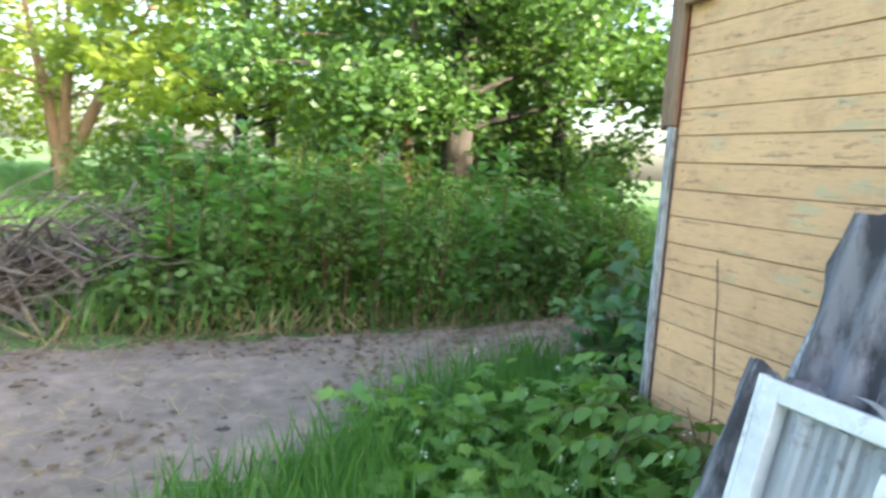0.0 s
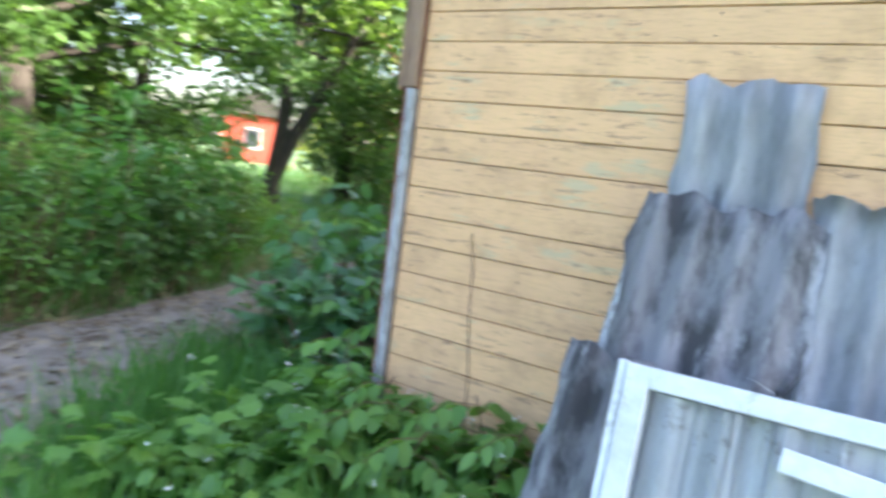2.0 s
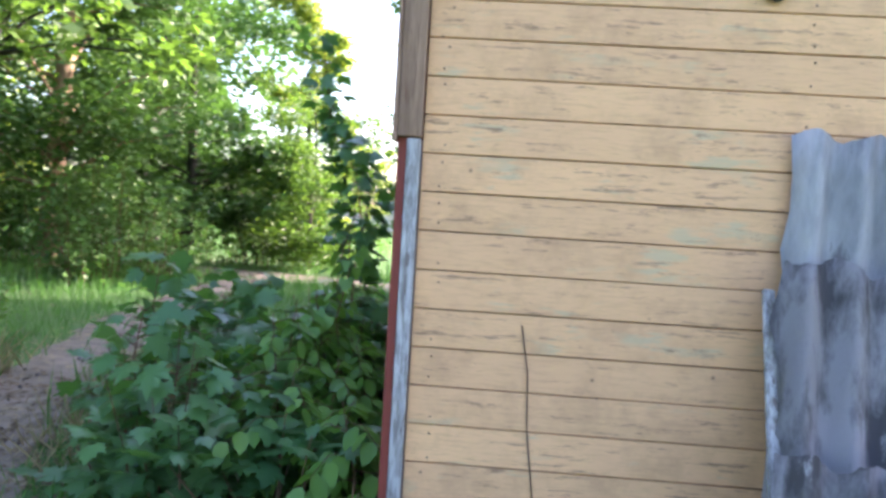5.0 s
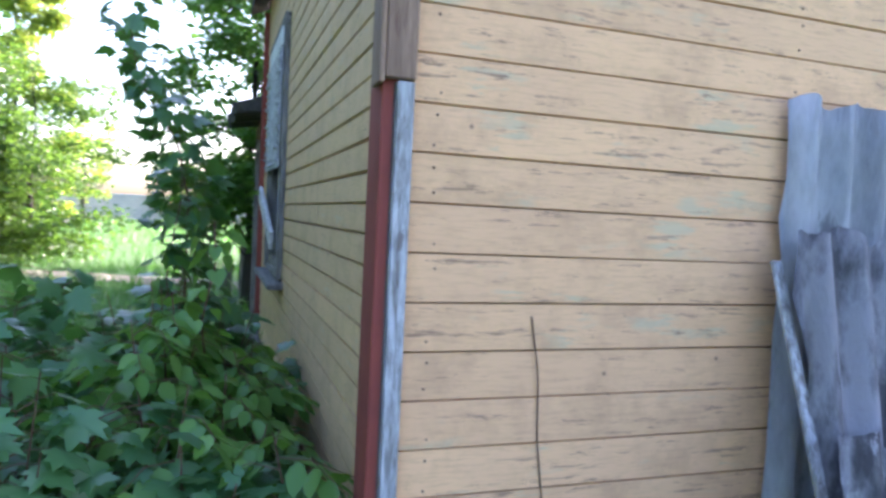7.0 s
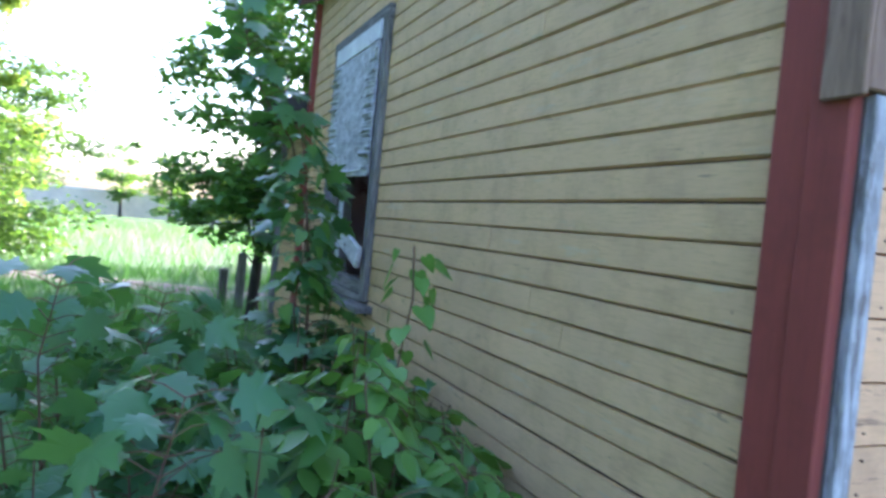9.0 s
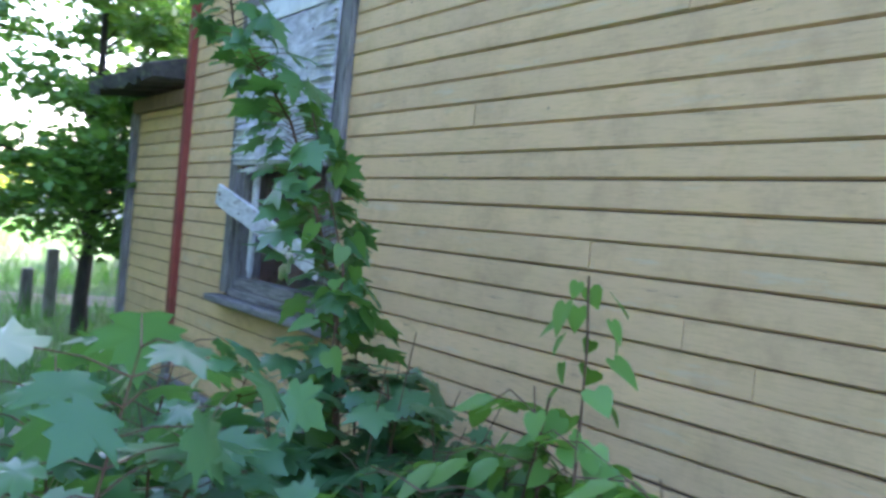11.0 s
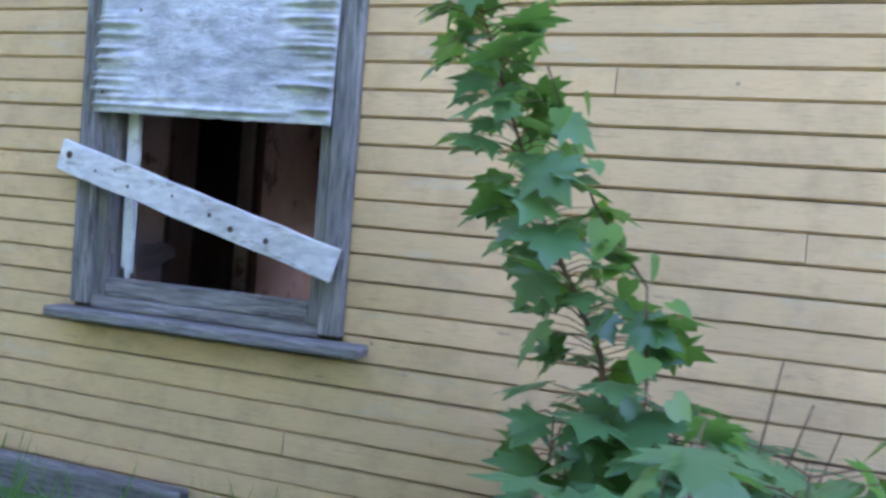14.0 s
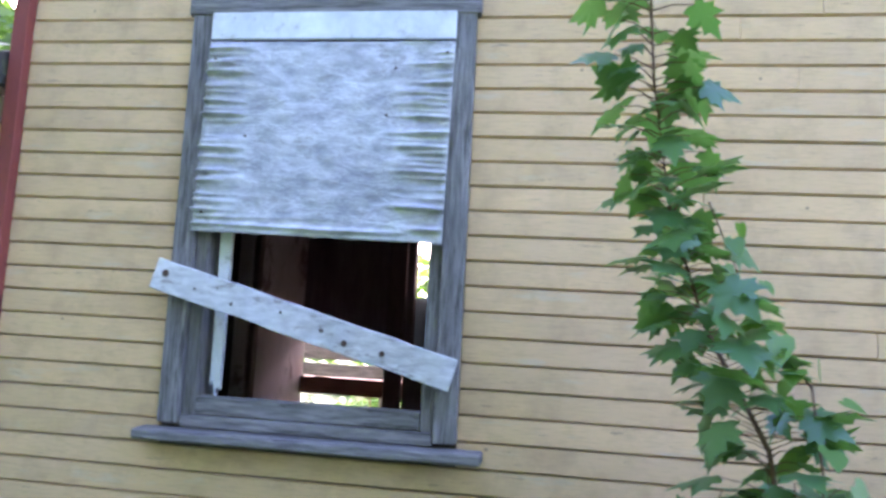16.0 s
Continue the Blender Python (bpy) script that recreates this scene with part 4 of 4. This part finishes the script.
part("flowers", scatter("flowers", np.repeat(np.array(FL), 4, 0) + rng.normal(0, 0.008, (len(FL) * 4, 3)), 0.014, rng, flat=0.3), M_FLOWER, weeds)

# ---- grass ----
BLADE = np.array([(-0.016, 0, 0), (0.016, 0, 0), (0.013, 0.5, 0.03), (-0.013, 0.5, 0.03), (0, 1, 0.16)])
BLADE_F = np.array([(0, 1, 2), (0, 2, 3), (3, 2, 4)])


def lawn(name, span, count, size, seed, mat, label, keep=None, up=0.72, category="grass"):
    rng = np.random.default_rng(seed)
    x, y = rng.uniform(span[0], span[1], count), rng.uniform(span[2], span[3], count)
    gap = np.minimum(lane_gap(x, y, LANE), lane_gap(x, y, CROSS))
    ok = (gap > rng.uniform(-0.22, 0.1, count)) & ~((x > -0.03) & (x < 8) & (y > -0.03) & (y < 6.8)) & ~((x > 1.0) & (x < 2.9) & (y > -0.85) & (y < 0))
    if keep:
        ok &= keep(x, y, rng)
    x, y = x[ok], y[ok]
    z = np.array([relief(a, b) for a, b in zip(x, y)]) - 0.04
    ob = part(name, scatter(name, np.stack([x, y, z], 1), size, rng, BLADE, BLADE_F, flat=0.1, up=up), mat)
    return tagged(ob, label, category, kind="stuff")


lawn("grass_tuft", (-1.6, 1.4, -2.6, 0.2), 7500, 0.30, 1, M_GRASS, "long lush grass beside the trodden path", lambda x, y, r: r.uniform(0, 1, len(x)) < np.clip(1.15 - 0.25 * x, 0.2, 1))
lawn("grass", (-6, 6, -9, 0.2), 12000, 0.17, 2, M_GRASS, "rough green grass round the house")
lawn("grass_back", (-9, 3, 0.0, 14), 26000, 0.24, 3, M_GRASS, "rough grass behind the house", up=0.75)
lawn("grass_meadow", (-26, 22, 9, 44), 30000, 0.45, 4, M_GRASS, "sunlit meadow of tall grass")
lawn("grass_lawn", (-40, -8, -26, 9), 26000, 0.45, 5, M_GRASS, "sunlit lawn under the trees")
rng = np.random.default_rng(17)
k = 16000
lx, ly = rng.uniform(-4.5, 2.5, k), rng.uniform(-5, 6, k)
g = lane_gap(lx, ly, LANE)
ok = (g < 0.15) & (rng.uniform(0, 1, k) < np.where(g > -0.35, 1.0, 0.25))
straw = scatter("straw", np.stack([lx[ok], ly[ok], np.array([relief(a, b) for a, b in zip(lx[ok], ly[ok])]) - 0.004], 1), 0.19, rng, BLADE * np.array((0.9, 1, 0.2)), BLADE_F, flat=0.97)
tagged(part("straw", straw, M_STRAW), "dry straw strewn over the path", "straw", kind="stuff")
# pebbles and crumbs on the path
pv, pf = [], []
for i in range(420):
    x, y = rng.uniform(-3.5, 1.5), rng.uniform(-4.5, 4)
    if lane_gap(x, y, LANE) > 0:
        continue
    s = rng.uniform(0.006, 0.028)
    o, z = len(pv), relief(x, y) - 0.015
    q = [(1, 0, 0), (0, 1, 0), (-1, 0, 0), (0, -1, 0), (0, 0, 0.8), (0, 0, -0.5)]
    pv += [(x + a * s * rng.uniform(0.7, 1.3), y + b * s * rng.uniform(0.7, 1.3), z + c * s) for a, b, c in q]
    pf += [(o + a, o + b, o + c) for a, b, c in ((0, 1, 4), (1, 2, 4), (2, 3, 4), (3, 0, 4), (1, 0, 5), (2, 1, 5), (3, 2, 5), (0, 3, 5))]
tagged(part("pebbles", raw_mesh("pebbles", pv, pf), M_BRUSH), "small pebbles and clods on the path", "pebbles", kind="stuff")

# ---- hedge of weeds and bushes behind the path ----
for i, (x, y, sx, sy, h) in enumerate(((-3.3, -2.35, 0.8, 0.7, 1.15), (-3.4, -1.3, 0.9, 0.9, 1.4), (-3.5, -0.2, 0.9, 0.9, 1.5), (-3.7, 0.9, 0.9, 0.8, 1.45), (-4.25, 2.0, 0.8, 0.8, 1.35), (-4.7, 3.1, 0.8, 0.8, 1.1),
                                      (-4.8, -2.6, 1.0, 1.0, 1.4), (-4.9, -1.0, 1.1, 1.1, 1.6), (-5.0, 0.6, 1.1, 1.1, 1.7), (-5.6, 2.4, 1.1, 1.1, 1.5), (-6.2, -0.4, 1.2, 1.3, 1.7), (-6.6, 1.6, 1.2, 1.2, 1.7))):
    bush((x, y, 0), (sx, sy, h * (0.82, 1.12, 0.95)[i % 3]), 3800, (0.10, 0.075, 0.06)[i % 3], 200 + i, (M_BUSH, M_ASH, M_LEAF)[i * 2 % 3], "dense wild weeds and brambles behind the path", 46)


def tall_weed(at, height, seed):
    """A single upright weed: ribbed stem, long leaves set all round it, a tuft of small pale flowers."""
    rng = np.random.default_rng(seed)
    root = empty("tall_weed", at, "tall upright weed with narrow leaves in the hedge", "weed", "tall weeds in the hedge")
    tip = Vector((rng.normal(0, 0.1), rng.normal(0, 0.1), height))
    V, F = tube([Vector((0, 0, -0.03)), tip * 0.5 + Vector((0.02, 0.01, 0)), tip], [0.008, 0.006, 0.003], 5)
    part("stalk", raw_mesh("stalk", V, F), M_STEM, root)
    f = rng.uniform(0.15, 1.0, 70)
    part("leaves", scatter("leaves", np.outer(f, tip), 0.17, rng, DIAMOND * np.array((0.6, 1, 1)), DIAMOND_F, flat=0.35, up=0.2), M_GRASS, root)
    if seed % 3 == 0:
        part("flowers", scatter("flowers", np.asarray(tip) + rng.normal(0, 0.03, (26, 3)), 0.016, rng, flat=0.2), M_FLOWER, root)


rng = np.random.default_rng(71)
for i in range(64):
    x, y = rng.uniform(-4.3, -2.75), rng.uniform(-2.6, 2.2)
    tall_weed((x - 0.22 * max(y, 0), y, 0), rng.uniform(0.85, 1.75), 700 + i)
lawn("tall_weeds", (-4.4, -2.3, -3.4, 2.6), 2600, 0.42, 7, M_GRASS, "tall dry-edged weeds at the hedge's foot", lambda x, y, r: lane_gap(x, y, LANE) < 0.7, 0.8)
lawn("dry_grass", (-4.4, -1.9, -3.4, 3.5), 5200, 0.30, 8, M_STRAW, "dry straw-coloured grass along the path", lambda x, y, r: (lane_gap(x, y, LANE) < 0.28) & (x < -1.9), 0.6)

# brushwood pile
rng = np.random.default_rng(33)
pile = empty("brushwood_pile", (-3.55, -3.45, 0), "heap of dead grey branches and twigs", "branches")
tubes = []
for i in range(460):
    a = rng.uniform(0, 6.28)
    c = Vector((rng.normal(0, 0.35), rng.normal(0, 0.55), abs(rng.normal(0.32, 0.22))))
    d = Vector((math.cos(a), math.sin(a), rng.normal(0, 0.45))) * rng.uniform(0.25, 0.65)
    lo, hi = c - d, c + d
    lo.z, hi.z = max(lo.z, 0.0), max(min(hi.z, 1.0), 0.0)
    tubes.append(tube([lo, c + Vector((0, 0, 0.04)), hi], [0.013, 0.010, 0.004], 4))
V, F = join(tubes)
part("twigs", raw_mesh("twigs", V, F), M_BRUSH, pile)

V, F = tube([(0, 0, -0.05), (0.02, 0.02, 0.25), (-0.02, 0.0, 0.52)], [0.035, 0.03, 0.026], 7, 0.1, rng)
tagged(part("old_stake", raw_mesh("old_stake", V, F), M_GREY_WOOD), "pale weathered stake leaning by the branch heap", "stake").location = (-3.05, -3.2, 0)
# leaf litter and bark crumbs at the hedge's foot
k = 9000
lx, ly = rng.uniform(-4.2, 0.5, k), rng.uniform(-4.5, 3, k)
g = lane_gap(lx, ly, LANE)
patchy = np.array([noise.noise(Vector((a * 1.3, b * 1.3, 5))) for a, b in zip(lx, ly)])
ok = (g < 0.25) & (rng.uniform(0, 1, k) < np.where((g > -0.7) & (lx < -1.5), 0.8, np.clip(patchy * 1.6, 0.02, 0.7)))
litter = scatter("litter", np.stack([lx[ok], ly[ok], np.array([relief(a, b) for a, b in zip(lx[ok], ly[ok])]) - 0.006], 1), 0.065, rng, flat=0.9)
tagged(part("litter", litter, M_LITTER), "dry brown leaf litter strewn beside the path", "leaf litter", kind="stuff")

# ---- trees ----
tree((-6.9, 1.35, 0), 11, 3.2, 0.27, 30000, 0.15, 301, M_LEAF_DARK, None, "large maple with a shade-darkened trunk behind the hedge", clumps=34, low=0.3)
tree((-8.6, 1.0, 0), 9, 2.6, 0.11, 11000, 0.15, 302, M_LEAF, M_BARK_SUNLIT, "slender tree with a warm lit trunk", low=0.2)
tree((-9.2, 7.7, 0), 10, 3.2, 0.22, 6000, 0.22, 303, M_LEAF, None, "forked tree beside the far house", stems=2, low=0.5, limbs=((0.06, 0.07), (0.31, 0.32)))
tree((-8.2, 10.6, 0), 14, 3.0, 0.2, 34000, 0.15, 304, M_LEAF_DARK, M_BARK_SUNLIT, "tall dark tree with a leaning trunk", lean=(0.04, 0.0), low=0.15, clumps=60)
tree((-11.2, 12.2, 0), 14, 3.0, 0.2, 20000, 0.17, 309, M_LEAF_DARK, None, "tall dark drooping tree beyond the path", low=0.12, clumps=50)
tree((-7.0, 3.1, 0), 8.5, 1.7, 0.12, 10000, 0.13, 308, M_LEAF_DARK, None, "dark low-branched tree behind the hedge", low=0.17, clumps=44)
tree((-18.2, -5.8, 0), 8, 3.0, 0.27, 7000, 0.2, 305, M_LEAF_SUNLIT, M_BARK_SUNLIT, "sunlit forked tree on the lawn", stems=3, low=0.5, clumps=36, limbs=((0.05, -0.2), (-0.06, 0.42), (0.1, 0.06)))
tree((-6.8, 13.8, 0), 9, 2.4, 0.14, 15000, 0.17, 306, M_LEAF_DARK, None, "dense dark tree beyond the crossing path", low=0.08, clumps=34)
tree((-6.3, 22.5, 0), 9.5, 1.9, 0.14, 20000, 0.2, 307, M_LEAF_SUNLIT, None, "yellow-green tree lit by low sun", low=0.1)
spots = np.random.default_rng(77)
# trees at y < 1 and every third one take the leaf with painted sunlight
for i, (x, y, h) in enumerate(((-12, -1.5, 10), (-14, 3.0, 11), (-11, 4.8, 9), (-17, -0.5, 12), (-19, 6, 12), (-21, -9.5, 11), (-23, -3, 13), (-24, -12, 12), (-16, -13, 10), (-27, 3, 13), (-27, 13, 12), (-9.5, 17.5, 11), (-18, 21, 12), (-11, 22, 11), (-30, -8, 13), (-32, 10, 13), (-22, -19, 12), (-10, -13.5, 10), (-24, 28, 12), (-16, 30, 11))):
    tree((x, y, 0), h, h * 0.3, 0.16, 4200, 0.30, 320 + i, M_LEAF_SUNLIT if y < 1 or i % 3 == 0 else (M_LEAF, M_LEAF_DARK)[i % 2], None, "leafy roadside tree in evening light", low=0.12)
for i, (x, y, sx, h) in enumerate(((-6.2, 9.2, 1.4, 2.4), (-5.2, 15.5, 1.5, 2.6), (-8.0, 15.0, 1.6, 3.0), (-9.6, 5.0, 1.3, 1.6), (-10.5, 12.5, 1.6, 2.2), (-12, 1.2, 1.6, 2.4), (-13, -3.4, 1.8, 2.2), (-12.5, 4.0, 1.6, 2.2))):
    bush((x, y, 0), (sx, sx, h), 3600, 0.13, 400 + i, (M_BUSH, M_LEAF_DARK)[i % 2], "rounded wild bush beyond the path", 40)
tree((-4.1, 14.7, 0), 4.7, 1.8, 0.07, 14000, 0.13, 450, M_LEAF, None, "drooping young willow by the crossing path", low=0.03, clumps=60)
for i, (x, y, h) in enumerate(((0.5, 54, 5.5), (4.5, 50, 5.0), (-3, 60, 6), (-9, 52, 7), (9, 46, 5.5), (14, 40, 6), (-14, 46, 9), (7.5, 58, 5), (-20, 40, 11))):
    tree((x, y, 0), h, h * 0.32, 0.14, 1800, 0.34, 500 + i, M_LEAF_SUNLIT if i % 2 else M_LEAF, None, "small distant tree across the meadow", low=0.2, clumps=18)
tree((0.0, 7.95, 0), 6.0, 1.35, 0.07, 15000, 0.13, 470, M_ASH, None, "dense young maple behind the annex", low=0.2, clumps=50)
# leaves top the annex roof; the two farther trees are unseen, added for shade
for x, y, h, sd in ((4.8, 10.8, 7.6, 481), (5.5, 16.5, 8.5, 482), (10, 13.5, 8, 483)):
    tree((x, y, 0), h, 3.0, 0.2, 12000, 0.24, sd, M_LEAF, None, "leafy tree placed behind the annex for its shade", low=0.15, clumps=44)
tree((9.5, 5.5, 0), 7, 2.6, 0.15, 4000, 0.22, 471, M_LEAF, None, "tree behind the house", low=0.1)
bush((6.6, 4.6, 0), (1.2, 1.2, 1.3), 2200, 0.1, 472, M_BUSH, "green bush behind the ruined back wall", 30)

# fence far across the meadow, posts near the crossing path
fence = empty("far_fence", (0, 62, 0), "long low whitish wall across the meadow", "wall")
part("wall", boxes((-26, 26, -0.1, 0.1, 0, 1.9), bevel=0.02), M_CREAM, fence)
part("coping", boxes((-26, 26, -0.16, 0.16, 1.905, 2.0), bevel=0.02), M_WHITE_PAINT, fence)
for x, y, h in ((0.0, 9.3, 0.75), (-0.22, 9.45, 0.5)):
    tagged(part("old_post", boxes((x - 0.06, x + 0.06, y - 0.05, y + 0.05, -0.08, h), bevel=0.012), M_GREY_WOOD), "short weathered grey fence post in grass", "post", "old fence posts")


def far_house(at, turn, label, mat, size=(7, 5, 3.6)):
    root = empty("house", at, label, "house")
    sx, sy, sz = size
    R = Matrix.Rotation(radians(turn), 4, "Z")
    part("wall", boxes((-sx / 2, sx / 2, -sy / 2, sy / 2, -0.1, sz), bevel=0.02, turn=R), mat, root)
    bm = bmesh.new()
    a = [bm.verts.new((x, y, z)) for x in (-sx / 2 - 0.4, sx / 2 + 0.4) for y, z in ((-sy / 2 - 0.4, sz + 0.003), (sy / 2 + 0.4, sz + 0.003), (0, sz + 2.0))]
    bm.faces.new(a[:3]), bm.faces.new(a[3:][::-1])
    for i in range(3):
        bm.faces.new((a[i], a[(i + 1) % 3], a[3 + (i + 1) % 3], a[3 + i]))
    bm.transform(R)
    part("roof", bm, M_TAR, root)
    for x in (-2.2, 0, 2.2):
        for s in (-1, 1):
            f = part("window", boxes((x - 0.6, x + 0.6, s * sy / 2 - 0.05, s * sy / 2 + 0.05, 1.0, 2.6), turn=R), M_WHITE_PAINT, root)
            for d in (-0.27, 0.27):
                part("pane", boxes((x + d - 0.23, x + d + 0.23, s * sy / 2 - 0.07, s * sy / 2 + 0.07, 1.12, 2.48), bevel=0, turn=R), M_GLASS_FAR, f)
    for x in (-sx / 2, sx / 2):
        for y in (-sy / 2, sy / 2):
            part("corner_trim", boxes((x - 0.1, x + 0.1, y - 0.1, y + 0.1, 0, sz - 0.01), turn=R), M_WHITE_PAINT, root)
        w = part("window", boxes((x - 0.05, x + 0.05, -0.6, 0.6, 1.0, 2.6), turn=R), M_WHITE_PAINT, root)
        for d in (-0.27, 0.27):
            part("pane", boxes((x - 0.07, x + 0.07, d - 0.23, d + 0.23, 1.12, 2.48), bevel=0, turn=R), M_GLASS_FAR, w)
    return root


far_house((-43.0, 36.7, 0), 48 + 90, "red boarded house with white trim among trees", M_RED_HOUSE)

# ---- boards of the walls ----
plank_a, plank_b = plank_mesh("wide_board", PA, 0.022, 0.5), plank_mesh("narrow_board_mesh", PB, 0.020)
plank_a.materials.append(M_SIDING_A)
plank_b.materials.append(M_SIDING_B)
rng = np.random.default_rng(55)


def board(me, parent, m):
    ob = new("board", me)
    ob.parent = parent
    ob.matrix_basis = m


for k in range(-11, 14):
    z = ZA + k * (PA if k < 0 else 0.1345)
    cuts = [0.014, SOUTH_END] if k % 3 else [0.014, rng.uniform(3.2, 5.5), SOUTH_END]
    for a, b in zip(cuts, cuts[1:]):
        board(plank_a, wall_south, Matrix.Translation((a, 0.021 + rng.uniform(-0.002, 0.002), z)) @ Matrix.Rotation(rng.normal(0, 0.0006), 4, "Y") @ Matrix.Diagonal((b - a - 0.003, 1, 1 if k < 0 else 0.975, 1)))


def west_board(parent, a, b, z, x=0.021, h=1.0):
    board(plank_b, parent, Matrix.Translation((x + rng.uniform(-0.002, 0.002), b, z)) @ Matrix.Rotation(-math.pi / 2, 4, "Z") @ Matrix.Rotation(rng.normal(0, 0.0007), 4, "Y") @ Matrix.Diagonal((b - a - 0.003, 1, h, 1)))


for k in range(-14, 18):
    z = ZB + k * PB
    hit = z + PB > WIN[2] + 0.01 and z < WIN[3] - 0.01
    spans = [(0.203, WIN[0] - 0.002), (WIN[1] + 0.002, NORTH_END - 0.002)] if hit else [(0.203, NORTH_END - 0.002)]
    for a, b in spans:
        if b - a > 2 and rng.uniform() < 0.35:
            c = rng.uniform(a + 0.8, b - 0.8)
            west_board(wall_west, a, c, z)
            west_board(wall_west, c, b, z)
        else:
            west_board(wall_west, a, b, z)
for k in range(-14, 7):
    west_board(wall_shed, NORTH_END + 0.078, EXT_END - 0.075, ZB - 0.03 + k * PB, 0.051)

# nail heads along the studs of the end wall
nail_bm = bmesh.new()
bmesh.ops.create_cone(nail_bm, cap_ends=True, segments=7, radius1=0.0042, radius2=0.003, depth=0.003, matrix=Matrix.Rotation(math.pi / 2, 4, "X"))
nail_mesh = bpy.data.meshes.new("nail")
nail_bm.to_mesh(nail_mesh)
nail_bm.free()
nail_mesh.materials.append(M_METAL)
for stud in (0.085, 1.32):
    for k in range(-11, 8):
        for up in (0.03, 0.105):
            if rng.uniform() < 0.35:
                continue
            ob = new("nail", nail_mesh)
            ob.parent = wall_south
            ob.location = (stud + rng.normal(0, 0.008), -0.002, ZA + k * (PA if k < 0 else 0.1345) + up + rng.normal(0, 0.005))
